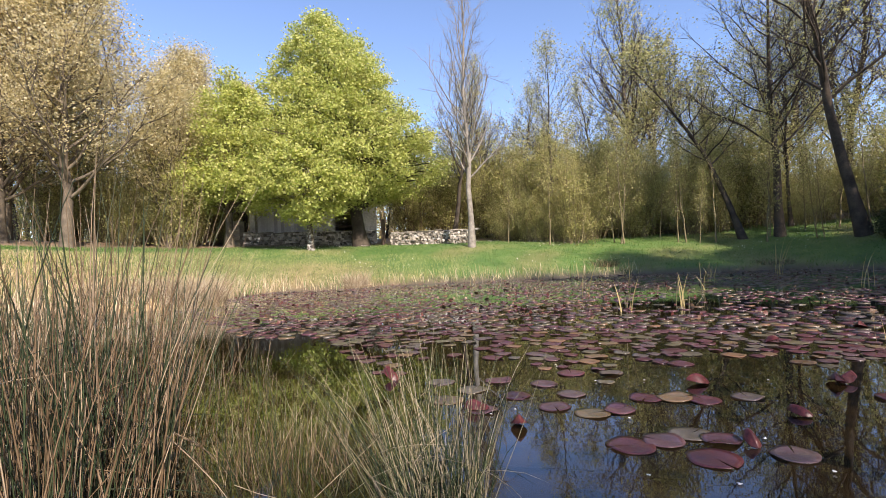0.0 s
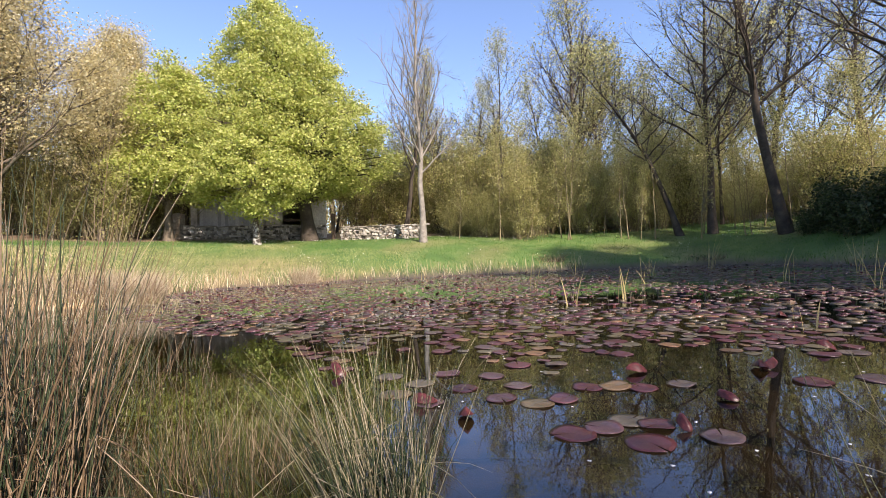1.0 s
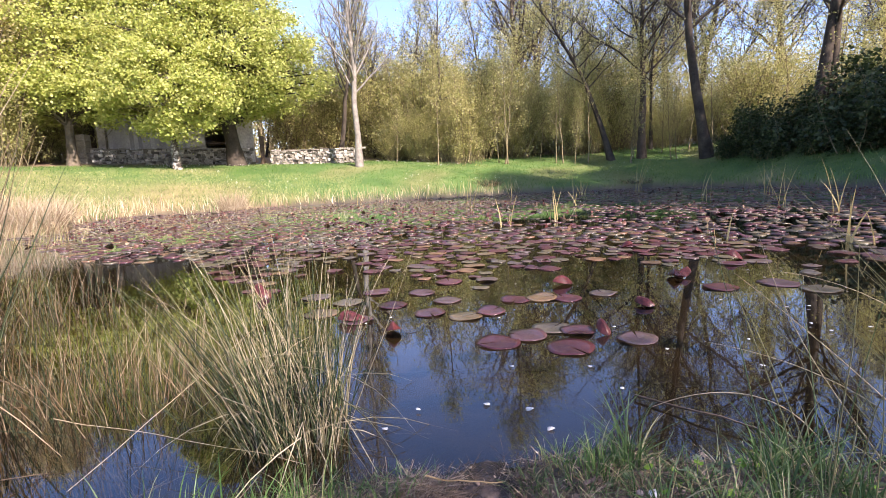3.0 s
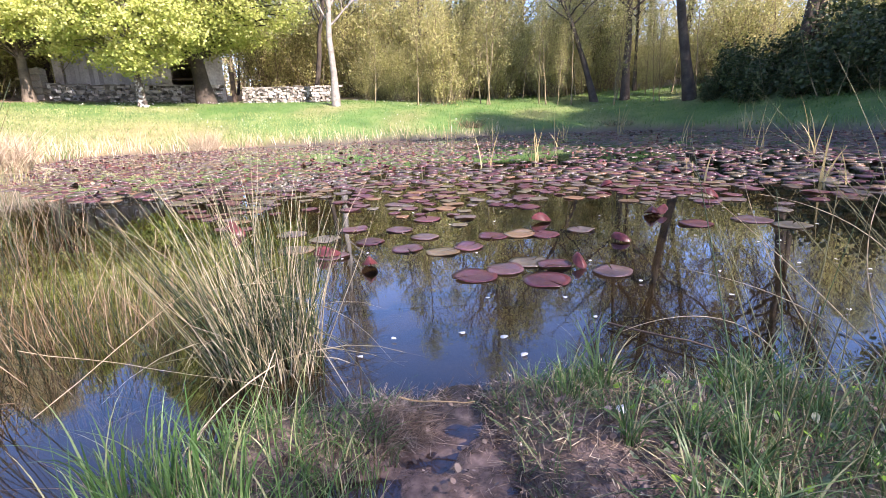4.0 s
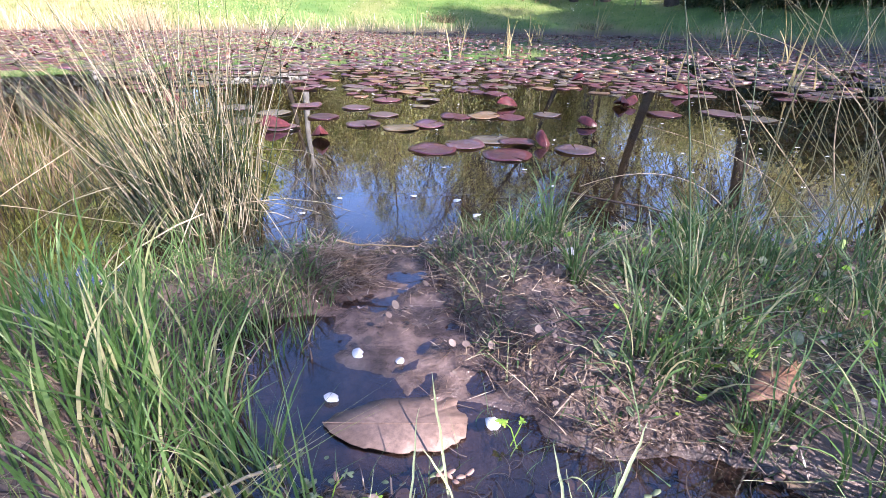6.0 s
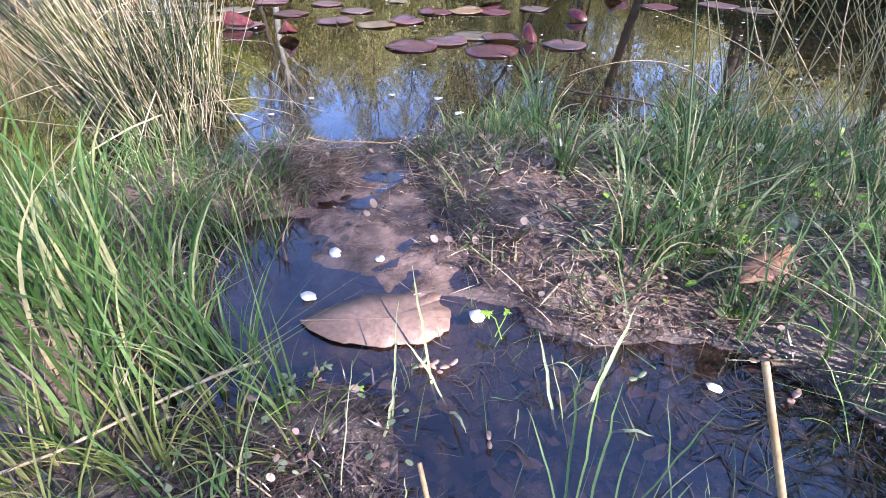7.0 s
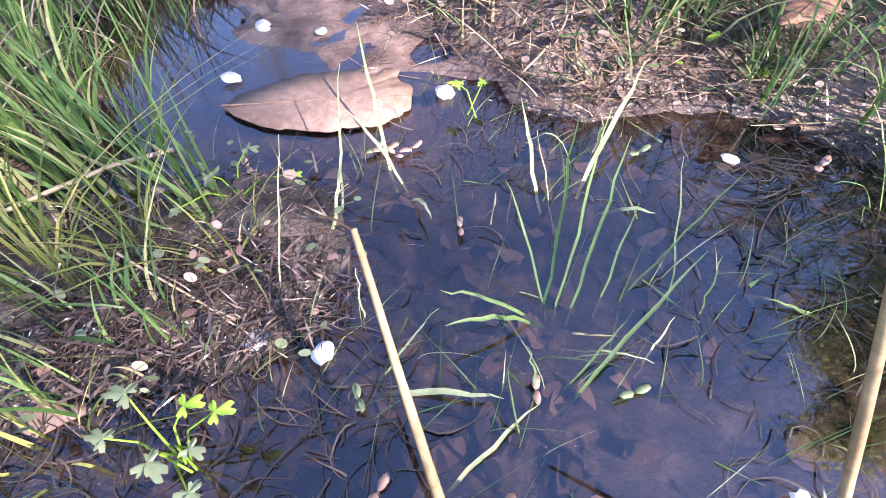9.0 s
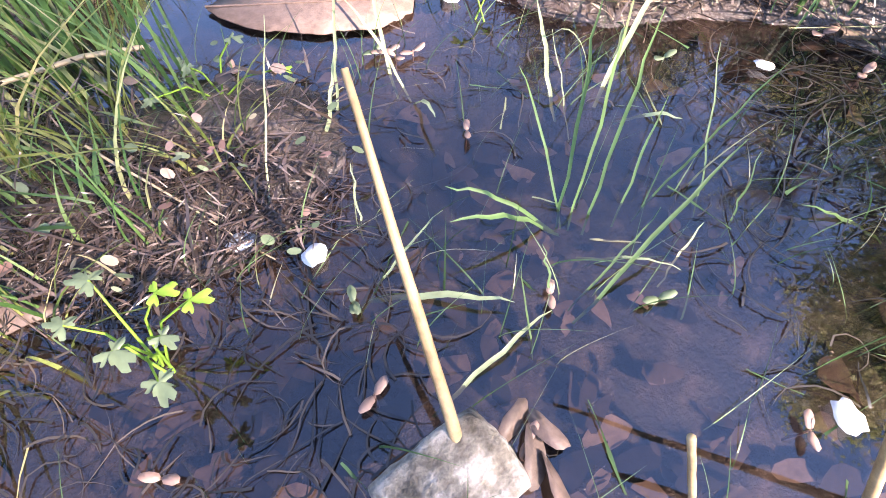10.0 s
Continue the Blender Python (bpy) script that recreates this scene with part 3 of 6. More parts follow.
side_linden = make_linden(13, 10.8, 0.24, [(0.24, 1.5), (0.31, 2.7), (0.45, 3.0), (0.65, 2.3), (0.85, 1.3), (1.0, 0.1)], 300, 48000, 0.105, BARK, "linden with reddish bark in fresh green leaf", 0.3, 0.3)
place(side_linden, -17.3, 24.6)
birch = make_tree("bare_tree", 4, 16.5, 0.19, 4.4, 0.24, 40, 9, 6, 0, 0.1, BARK_GREY, None, "slender bare grey-barked tree on the lawn", up=1.15, rise=0.1)
place(birch, -3.62, 26.5)

willow = make_tree("budding_tree", 21, 10.5, 0.2, 4.6, 0.18, 40, 10, 6, 46000, 0.065, BARK, BUFF_LEAF, "tall tree hung with buff spring catkins", "trees by the meadow", up=0.6, spread_leaf=0.3)
place(willow, -20.4, 17.6, 20, 1.25)
for x, y, a, s in ((-23.5, 17.2, 80, 1.1), (-27, 20, 10, 1.3), (-21, 26, 330, 1.1), (-19.4, 22.5, 140, 0.85), (-26, 23, 200, 1.1), (-18.5, 28, 250, 0.95), (-22, 12.5, 300, 0.8), (-29, 15, 30, 1.15), (-15.5, 33, 60, 0.9), (-25, 30, 130, 1.1)):
    again(willow, x, y, a, s)

oak_a = make_tree("wood_tree", 31, 16.0, 0.22, 5.8, 0.28, 32, 10, 11, 3600, 0.075, BARK_DARK, SPRING_LEAF, "dark-barked woodland tree with leaves just breaking", "woodland trees", up=0.5, rise=0.08, spread_leaf=0.3)
place(oak_a, 11.9, 27.0, 10)
oak_b = make_tree("wood_tree", 32, 10.5, 0.19, 4.2, 0.4, 28, 9, 8, 3200, 0.1, BARK_DARK, SPRING_LEAF, "leaning woodland tree with a bowed dark trunk", "woodland trees", lean=(-5.2, 0.5), bow=0.8, up=0.5, spread_leaf=0.25)
place(oak_b, 10.4, 27.4, 0)
oak_c = make_tree("wood_tree", 33, 18.0, 0.27, 5.0, 0.35, 32, 10, 11, 3200, 0.1, BARK_DARK, SPRING_LEAF, "tall woodland tree leaning over the pond", "woodland trees", lean=(-3.2, -0.6), up=0.7, spread_leaf=0.25)
place(oak_c, 14.0, 24.2, 0)
oak_d = make_tree("wood_tree", 34, 13.0, 0.12, 3.6, 0.3, 30, 8, 7, 3200, 0.075, BARK_DARK, SPRING_LEAF, "slim woodland tree with yellow-green buds", "woodland trees", up=0.7, rise=0.08, spread_leaf=0.3)
place(oak_d, 1.0, 30.5, 0)
rng = np.random.RandomState(8)
kinds = [oak_a, oak_b, oak_c, oak_d, oak_d]
# these five stand out of view, added to shade lawn and near bank
spots = [(18.5, 8), (16.5, 7), (15.5, 9.5), (17.6, 12.4), (13.5, -11.5)]
for k in range(74):
    a = rng.uniform(-0.2, 0.95) if k < 50 else rng.uniform(-0.95, -0.2)
    d = rng.uniform(30, 50) if k < 50 else rng.uniform(38, 56)
    if a > 0.42 and d < 38:
        continue
    spots.append((d * math.sin(a) + 0.5, d * math.cos(a)))
for x, y in spots:
    again(kinds[rng.randint(5)], x, y, rng.uniform(0, 360), rng.uniform(0.5, 0.68) if x < 3 else rng.uniform(0.75, 1.1))


# unseen trees added right of and behind the bank to block the sun
shade_tree = make_tree("wood_tree", 35, 16.0, 0.25, 5.2, 0.25, 34, 9, 6, 16000, 0.12, BARK_DARK, SPRING_LEAF, "broad tree in young leaf added out of view for shade", "woodland trees", up=0.7, spread_leaf=0.35)
place(shade_tree, 19.0, -4.0)
for x, y, a, s in ((16.5, 2.0, 130, 1.1), (20.5, 5, 250, 1.2), (24, 0, 10, 1.3), (19.5, 15.5, 70, 0.8), (18.2, 13.0, 20, 0.7), (20.5, 12.5, 70, 0.75)):
    again(shade_tree, x, y, a, s)
# two more unseen trees, added to thin the sun on the near bank
dapple_tree = make_linden(14, 8.9, 0.2, [(0.1, 2.0), (0.35, 3.2), (0.7, 3.5), (0.92, 3.3), (1.0, 2.4)], 300, 8000, 0.1, BARK_DARK, "open bushy tree added out of view to dapple the near bank", 0, 0.4)
place(dapple_tree, 7.75, -6.55, 0, (9.1 - float(ground_z(7.75, -6.55))) / 8.9)
again(dapple_tree, 11.2, -3.7, 140, (9.2 - float(ground_z(11.2, -3.7))) / 8.9)
again(oak_c, 16.9, 21.2, 200, 1.1)
again(oak_a, 17.9, 21.6, 70, 1.05)


def make_shrub(name, seed, height, stems, leaves, leafage, label, group, leaf=0.068):
    rng = np.random.RandomState(seed)
    root = empty(name, 0, 0, 0, label, "shrub", group)
    t, tips = Tubes(), []
    for i in range(stems):
        az = rng.uniform(0, 6.28)
        stem = wander(rng, (rng.normal() * 0.4, rng.normal() * 0.4, -0.1), (math.cos(az) * 0.35, math.sin(az) * 0.35, 1), height * rng.uniform(0.6, 1.1), 6, 0.1, 0.03)
        t.add(stem, 0.02 * np.linspace(1, 0.25, 7), 4)
        for _ in range(9):
            q = rng.uniform(0.15, 1)
            tw = wander(rng, along(stem, q), rng.normal(size=3) + (0, 0, 0.5), height * rng.uniform(0.12, 0.3), 3, 0.25, 0.05)
            t.add(tw, 0.008 * np.array([1, 0.7, 0.5, 0.3]), 3)
            tips += [tw[-1], tw[2], tw[1]]
    tagged(t.make("stem_growth", BARK_OLIVE, root), kind="stuff")
    tips = np.array(tips)
    c = tips[rng.randint(len(tips), size=leaves)] + rng.normal(size=(leaves, 3)) * 0.14
    v, f = leaf_cards(c, leaf, rng)
    link_mesh("foliage", v, f, leafage, root)
    return root


thicket = [make_shrub("thicket_shrub", 50 + i, 4.8, 46, 9000, SPRING_LEAF, "dense twiggy thicket shrub with yellow-green buds", "thicket along the wood") for i in range(3)]
place(thicket[0], 3.0, 30.5), place(thicket[1], 6.0, 31.0), place(thicket[2], 9.0, 31.0)
rng = np.random.RandomState(9)
for k in range(190):
    a = rng.uniform(-0.95, 0.95)
    d = rng.uniform(29.0, 37) + (2.8 if a > 0.1 else 0.0)
    x, y = d * math.sin(a), d * math.cos(a)
    if (a > 0.4 and k % 3 == 0) or (-19 < x < -2.5 and y < 34) or (x <= -19 and y < 22):
        continue
    again(thicket[k % 3], x, y, rng.uniform(0, 360), rng.uniform(0.45, 1.0) if rng.uniform() < 0.75 else rng.uniform(1.0, 1.6))
sapling = make_tree("sapling", 36, 8.0, 0.045, 2.0, 0.2, 18, 5, 4, 1200, 0.07, BARK_OLIVE, SPRING_LEAF, "thin straight sapling with bursting buds", "saplings in the wood", lean=(0.8, 0), up=0.7, spread_leaf=0.2)
place(sapling, 4.5, 28.2)
rng = np.random.RandomState(19)
for k in range(90):
    a, d = rng.uniform(-0.2, 0.9), 28.3 + 9 * rng.uniform() ** 1.4
    x, y = d * math.sin(a), d * math.cos(a)
    if x > -2 or y > 34:
        again(sapling, x, y, rng.uniform(0, 360), rng.uniform(0.4, 1.05))
bramble = make_shrub("evergreen_shrub", 60, 2.0, 18, 4200, DARK_LEAF, "dark evergreen undergrowth at the wood's edge", "evergreen undergrowth", 0.1)
place(bramble, 15.2, 22.4)
for x, y, a, s in ((16.6, 21.4, 50, 1.1), (17.6, 19.8, 120, 1.3), (18.8, 18.0, 200, 1.5), (16.0, 23.6, 260, 1.0), (19.6, 20.6, 310, 1.6), (20.2, 16.0, 20, 1.5), (21, 13.2, 80, 1.6), (18.3, 14.6, 110, 0.9), (17.5, 11.5, 200, 1.4), (17, 8.5, 10, 1.3), (16.2, 10.2, 40, 1.2), (16.3, 12.6, 90, 1.3), (16.0, 15, 140, 0.8), (15.9, 17, 190, 1.25), (15.6, 19.2, 240, 0.7), (14.9, 21.2, 290, 0.9), (14.2, 23.0, 30, 0.55)):
    again(bramble, x, y, a, s)


# ---- woods that close the view ----
def far_woods():
    rng = np.random.RandomState(70)
    t = Tubes()
    n = 1500
    a = rng.uniform(-1.25, 1.35, n)
    d = rng.uniform(46, 85, n)
    x, y = d * np.sin(a), d * np.cos(a)
    z = ground_z(x, y)
    tips = []
    for i in range(n):
        h = rng.uniform(4, 8)
        stem = wander(rng, (x[i], y[i], z[i] - 0.2), (rng.normal() * 0.1, rng.normal() * 0.1, 1), h, 4, 0.05, 0.0)
        t.add(stem, rng.uniform(0.06, 0.16) * np.linspace(1, 0.2, 5), 4)
        for _ in range(7):
            tw = wander(rng, along(stem, rng.uniform(0.1, 1)), rng.normal(size=3) + (0, 0, 0.6), rng.uniform(1.2, 3), 2, 0.2, 0.05)
            t.add(tw, np.array([0.035, 0.02, 0.008]), 3)
            tips += [tw[-1], tw[1]]
    tagged(t.make("far_wood_stems", BARK_OLIVE), "grey stems of the wood behind", "wood", kind="stuff")
    tips = np.array(tips)
    c = tips[rng.randint(len(tips), size=52000)] + rng.normal(size=(52000, 3)) * 0.7
    v, f = leaf_cards(c, 0.26, rng)
    tagged(link_mesh("far_wood_foliage", v, f, SPRING_LEAF), "hazy yellow-green foliage of the wood behind", "wood", kind="stuff")


far_woods()


# ---- the stone shed and its walls ----
def block(bm, x, y, z, sx, sy, sz, jit, rng):
    verts = bmesh.ops.create_cube(bm, size=1)["verts"]
    for v in verts:
        v.co = Vector((x + v.co.x * sx, y + v.co.y * sy, z + v.co.z * sz)) + Vector(rng.normal(size=3) * jit)
    return verts


def rubble_wall(name, a, b, height, thick, label, seed):
    """Dry-laid irregular stones between two ends, with a capping course."""
    rng = np.random.RandomState(seed)
    a, b = np.array(a, float), np.array(b, float)
    length = float(np.hypot(*(b - a)))
    z0 = min(float(ground_z(*a)), float(ground_z(*b)))
    rise = abs(float(ground_z(*a)) - float(ground_z(*b)))
    root = empty(name, a[0], a[1], z0, label, "wall", "", math.degrees(math.atan2(b[1] - a[1], b[0] - a[0])), "structure")
    bm = bmesh.new()
    z = -0.2
    while z < height + rise:
        h = rng.uniform(0.09, 0.16)
        x = 0.0
        while x < length:
            w = rng.uniform(0.11, 0.25)
            block(bm, x + w / 2, rng.normal() * 0.035, z + h / 2 + rng.normal() * 0.012, w * 0.86, thick, h * 0.86, 0.022, rng)
            x += w
        z += h
    part("rubble", bm, RUBBLE, root)
    bm = bmesh.new()
    x = 0.0
    while x < length:
        w = rng.uniform(0.4, 0.7)
        block(bm, x + w / 2, 0, height + rise + 0.08 + rng.normal() * 0.02, w * 0.95, thick * 1.1, 0.07, 0.02, rng)
        x += w
    bmesh.ops.bevel(bm, geom=bm.edges[:], offset=0.012, segments=1, affect="EDGES")
    part("coping", bm, RUBBLE, root)
    return root


rubble_wall("garden_wall", (-17.4, 26.1), (-10.4, 29.4), 0.62, 0.4, "low rubble wall of pale stones before the shed", 1)
rubble_wall("garden_wall", (-8.9, 28.6), (-3.9, 28.9), 0.66, 0.4, "low mossy rubble wall beside the wood", 2)


def shed():
    rng = np.random.RandomState(5)
    turn = math.degrees(math.atan2(3.3, 7.0))
    root = empty("stone_shed", -17.6, 27.6, 2.3, "whitewashed stone shed with grey board doors", "shed", "", turn)
    bm = bmesh.new()
    for x0, x1, z0, z1 in ((-0.25, 0.1, -0.4, 3.0), (4.2, 5.0, -0.4, 3.0), (6.6, 7.7, -0.4, 3.0), (0.1, 4.2, 2.7, 3.0), (5.0, 6.6, 2.3, 3.0), (5.0, 6.6, -0.4, 0.9)):
        block(bm, (x0 + x1) / 2, 0, (z0 + z1) / 2, x1 - x0 - 0.002, 0.45, z1 - z0 - 0.002, 0.0, rng)
    part("front_wall", bm, PLASTER, root)
    bm = bmesh.new()
    for x, y, sx, sy in ((-0.05, 2.6, 0.4, 4.7), (7.5, 2.6, 0.4, 4.7), (3.7, 5.1, 7.9, 0.4)):
        block(bm, x, y, 1.3, sx, sy, 3.4, 0.0, rng)
    part("rear_wall", bm, PLASTER, root)
    bm = bmesh.new()
    rows = [(-0.7, -0.6, 2.75), (8.2, -0.6, 2.75), (8.2, 2.6, 4.7), (-0.7, 2.6, 4.7), (8.2, 5.8, 2.75), (-0.7, 5.8, 2.75)]
    top = [bm.verts.new(p) for p in rows]
    low = [bm.verts.new((x, y, z - 0.14)) for x, y, z in rows]
    for q in ((0, 1, 2, 3), (3, 2, 4, 5)):
        bm.faces.new([top[i] for i in q])
        bm.faces.new([low[i] for i in reversed(q)])
    for i, j in ((0, 1), (1, 2), (2, 4), (4, 5), (5, 3), (3, 0)):
        bm.faces.new([top[i], low[i], low[j], top[j]])
    part("roof", bm, TILE, root)
    bm = bmesh.new()
    block(bm, 5.8, 0.15, 2.2, 1.9, 0.2, 0.22, 0.004, rng)
    part("lintel", bm, TIMBER, root)
    bm = bmesh.new()
    block(bm, 5.8, 0.1, 1.25, 1.55, 0.12, 0.14, 0.004, rng)
    part("rail", bm, TIMBER, root)
    for i in range(20):
        bm = bmesh.new()
        block(bm, 0.2 + 0.2 * i + 0.1, -0.05 + 0.008 * (i % 2), 1.28, 0.192, 0.04, 2.9, 0.003, rng)
        part("board", bm, BOARD, root)
    return root


shed()
post = empty("gate_post", -9.5, 28.9, float(ground_z(-9.5, 28.9)), "weathered wooden gate post beside the wall", "post")
bm = bmesh.new()
block(bm, 0, 0, 0.7, 0.2, 0.2, 1.8, 0.008, np.random.RandomState(1))
bmesh.ops.bevel(bm, geom=bm.edges[:], offset=0.02, segments=1, affect="EDGES")
part("shaft", bm, TIMBER, post)
pier = empty("wall_pier", -17.65, 26.0, float(ground_z(-17.65, 26.0)), "pale stone pier at the end of the wall", "pier")
for k in range(5):
    bm = bmesh.new()
    block(bm, 0, 0, 0.13 + 0.3 * k, 0.5, 0.5, 0.29, 0.012, np.random.RandomState(k))
    bmesh.ops.bevel(bm, geom=bm.edges[:], offset=0.02, segments=1, affect="EDGES")
    part("stone", bm, STONE, pier)


# ---- grass that nobody could count ----
def scatter(n, box, keep, rng):
    x, y = rng.uniform(box[0], box[1], n), rng.uniform(box[2], box[3], n)
    ok = keep(x, y)
    return x[ok], y[ok]


def grass_field(name, n, box, keep, h, w, lean, material, label, seed, segs=2, curl=0.6):
    rng = np.random.RandomState(seed)
    x, y = scatter(n, box, keep, rng)
    k = len(x)
    base = np.stack([x, y, ground_z(x, y) - 0.01], -1)
    v, f = blades(base, rng.uniform(0, 6.28, k), h * lean * rng.uniform(0.1, 1.2, k), h * rng.uniform(0.5, 1.25, k), w * rng.uniform(0.6, 1.3, k), segs, curl, rng.uniform(0, 6.28, k))
    return tagged(link_mesh(name, v, f, material), label, "grass", kind="stuff")


def on_bank(x, y):
    return np.maximum(ground_z(x, y), 0.0)


grass_field("lawn_grass", 120000, (-24, 20, 10, 33), lambda x, y: (shore_dist(x, y) > 0.6) & (shore_dist(x, y) < 11), 0.075, 0.018, 0.7, LAWN, "mown green lawn sloping down to the pond", 1)
# dry blades whose pale colour also carries this side's strong sun
grass_field("pale_lawn_grass", 40000, (-20, -3, 9, 24), lambda x, y: (shore_dist(x, y) > 0.4) & (shore_dist(x, y) < 7) & (waves(x, y, 0.9, 52) > -0.3), 0.075, 0.014, 0.8, PALE_LAWN, "dry grass on the lawn, coloured paler for strong sun", 12)
grass_field("bank_grass", 16000, (-11, 14, 9, 25), lambda x, y: (shore_dist(x, y) > 0.1) & (shore_dist(x, y) < 0.8) & (y > 12) & (x < 4.5 + 2 * waves(x, y, 1.4, 51)), 0.4, 0.015, 0.4, STRAW_GREEN, "long straw and green grass along the far bank", 2, 3)
grass_field("meadow_grass", 42000, (-22, -6.8, 5, 22), lambda x, y: (shore_dist(x, y) > 0.1) & (shore_dist(x, y) < 6) & (y < 13.5 + 2 * waves(x, y, 0.7, 16)) & (waves(x, y, 1.3, 6) > -0.45), 0.22, 0.014, 0.6, STRAW_GREEN, "dry green and straw meadow grass on the bank", 3, 3)

grass_field("bank_straw", 9000, (-12, -4, 4, 18.5), lambda x, y: (shore_dist(x, y) > -0.1) & (shore_dist(x, y) < 0.7), 0.5, 0.012, 0.55, STRAW, "bleached straw grass hanging over the bank", 4, 3)

grass_field("bank_fringe", 42000, (-10, 13.5, 8, 24), lambda x, y: (shore_dist(x, y) > -0.06) & (shore_dist(x, y) < 0.3) & (y > 8.5) & (x < 4.5 + 1.5 * waves(x, y, 1.4, 51)), 0.48, 0.02, 0.5, FRINGE, "dense straw and green fringe overhanging the far bank", 13, 3)

grass_field("bank_turf", 14000, (2, 14, 8, 24), lambda x, y: (shore_dist(x, y) > -0.04) & (shore_dist(x, y) < 0.5) & (x > 3.5), 0.22, 0.016, 0.6, LAWN, "short green turf at the edge of the far bank", 14, 3)


# ---- rush clumps ----
def rush_stem(rng, radius, height, lean, drift, flop):
    a, q = rng.uniform(0, 6.28), radius * math.sqrt(rng.uniform())
    p = np.array([math.cos(a) * q, math.sin(a) * q, 0])
    h = height * rng.uniform(0.4, 1.12)
    out = h * lean * rng.uniform(0.1, 1.0) * (0.4 + q / radius)
    b = a + rng.normal() * 1.1
    d = np.array([math.cos(b) * out + drift[0] * h, math.sin(b) * out + drift[1] * h, 0])
    u = np.linspace(0, 1, 7)[:, None]
    bend = rng.uniform(0.95, 1.7)
    pts = p + d * u**bend + np.array([0, 0, 1]) * (h * u - 0.04 * h * u**4) + np.cumsum(rng.normal(size=(7, 3)), 0) * 0.012 * height * u
    if rng.uniform() < flop:
        k = rng.randint(2, 5)
        turn = rng.uniform(0, 6.28)
        fall = np.array([math.cos(turn), math.sin(turn), rng.uniform(-0.7, 0.1)])
        for j in range(k, 7):
            pts[j] = pts[k - 1] + fall * (j - k + 1) * h / 7 - np.array([0, 0, 0.01]) * (j - k) ** 2
        pts[:, 2] = np.maximum(pts[:, 2], 0.01)
    return pts


TAPER = np.array([1, 0.97, 0.9, 0.8, 0.65, 0.45, 0.18])


def rush_clump(name, x, y, radius, n, height, material, label, group, seed, thick=0.0026, lean=0.35, drift=(0, 0), flop=0.14, sides=3, z=None, single=False):
    rng = np.random.RandomState(seed)
    z = min(float(ground_z(x, y)), 0.0) if z is None else z
    root = empty(name, x, y, z, label, "rushes", group)
    solo = n if single else 36 if math.hypot(x, y) < 2.6 else 0
    for _ in range(solo):
        t = Tubes()
        t.add(rush_stem(rng, radius, height, lean, drift, flop), thick * rng.uniform(0.6, 1.2) * TAPER, sides + 2)
        t.make("stem", material, root)
    t = Tubes()
    for _ in range(n - solo):
        t.add(rush_stem(rng, radius, height, lean, drift, flop), thick * rng.uniform(0.6, 1.2) * TAPER, sides)
    if not single:
        tagged(t.make("stem_growth", material, root), kind="stuff")
    return root


rush_clump("rush_clump", -0.29, 1.32, 0.14, 560, 0.58, RUSH, "green and straw rush tussock standing in the water", "rush tussocks", 1, 0.0017, 0.48, (-0.14, 0.12), 0.38)
rush_clump("rush_clump", -0.55, 1.6, 0.16, 260, 0.42, RUSH_BROWN, "green and straw rush tussock standing in the water", "rush tussocks", 21, 0.0017, 0.5, (-0.05, 0.1), 0.25)
rush_clump("rush_clump", -0.72, 1.42, 0.24, 240, 0.24, RUSH, "fallen tangle of bleached rush stems in the water", "rush tussocks", 22, 0.0017, 0.7, (0, 0), 0.8)
rush_clump("rush_clump", -0.92, 1.6, 0.2, 560, 0.52, RUSH_BROWN, "dense green and brown rush tussock in the water", "rush tussocks", 23, 0.0018, 0.4, (0.03, 0), 0.3)
rush_clump("rush_clump", -1.25, 1.55, 0.18, 260, 0.6, RUSH_BROWN, "green and brown rush tussock in the water", "rush tussocks", 24, 0.002, 0.35, (0, 0), 0.25)
rush_clump("rush_clump", -1.1, 1.9, 0.26, 600, 0.6, RUSH, "rush tussock with bleached bent stems in the water", "rush tussocks", 2, 0.0019, 0.45, (0, 0), 0.3)
rush_clump("rush_clump", -1.3, 1.05, 0.26, 380, 1.15, RUSH_BROWN, "tall russet and green rushes on the bank", "rush tussocks", 3, 0.0028, 0.34)
rush_clump("rush_clump", -1.75, 1.5, 0.3, 330, 1.1, RUSH_BROWN, "tall russet and green rushes on the bank", "rush tussocks", 4, 0.0034, 0.3)
rush_clump("rush_clump", -1.75, 2.7, 0.3, 330, 0.62, RUSH_BROWN, "brown rushes standing in shallow water", "rush tussocks", 5, 0.0028)
rush_clump("rush_clump", -2.6, 3.3, 0.45, 400, 0.75, RUSH_BROWN, "brown rushes standing in shallow water", "rush tussocks", 6, 0.0034)
rush_clump("rush_clump", -3.4, 2.4, 0.5, 400, 1.0, RUSH_BROWN, "tall russet and green rushes on the bank", "rush tussocks", 7, 0.0038)
rush_clump("rush_clump", -4.3, 5.2, 0.5, 330, 0.7, RUSH_BROWN, "brown rushes standing in shallow water", "rush tussocks", 17, 0.004)
rush_clump("rush_clump", -5.8, 7.2, 0.6, 330, 0.8, STRAW_GREEN, "straw-coloured rushes at the water's edge", "rush tussocks", 18, 0.005)
rush_clump("dry_tussock", -8.0, 9.9, 0.7, 1200, 0.8, STRAW, "rounded tussock of bleached straw-coloured grass", "dry tussocks", 8, 0.006, 0.75, flop=0.3)
rush_clump("dry_tussock", -9.2, 9.4, 0.7, 900, 0.8, STRAW, "rounded tussock of bleached straw-coloured grass", "dry tussocks", 19, 0.006, 0.75, flop=0.3)
rush_clump("dry_tussock", -6.9, 17.4, 0.5, 500, 0.7, STRAW, "rounded tussock of bleached straw-coloured grass", "dry tussocks", 9, 0.006, 0.6, flop=0.3)
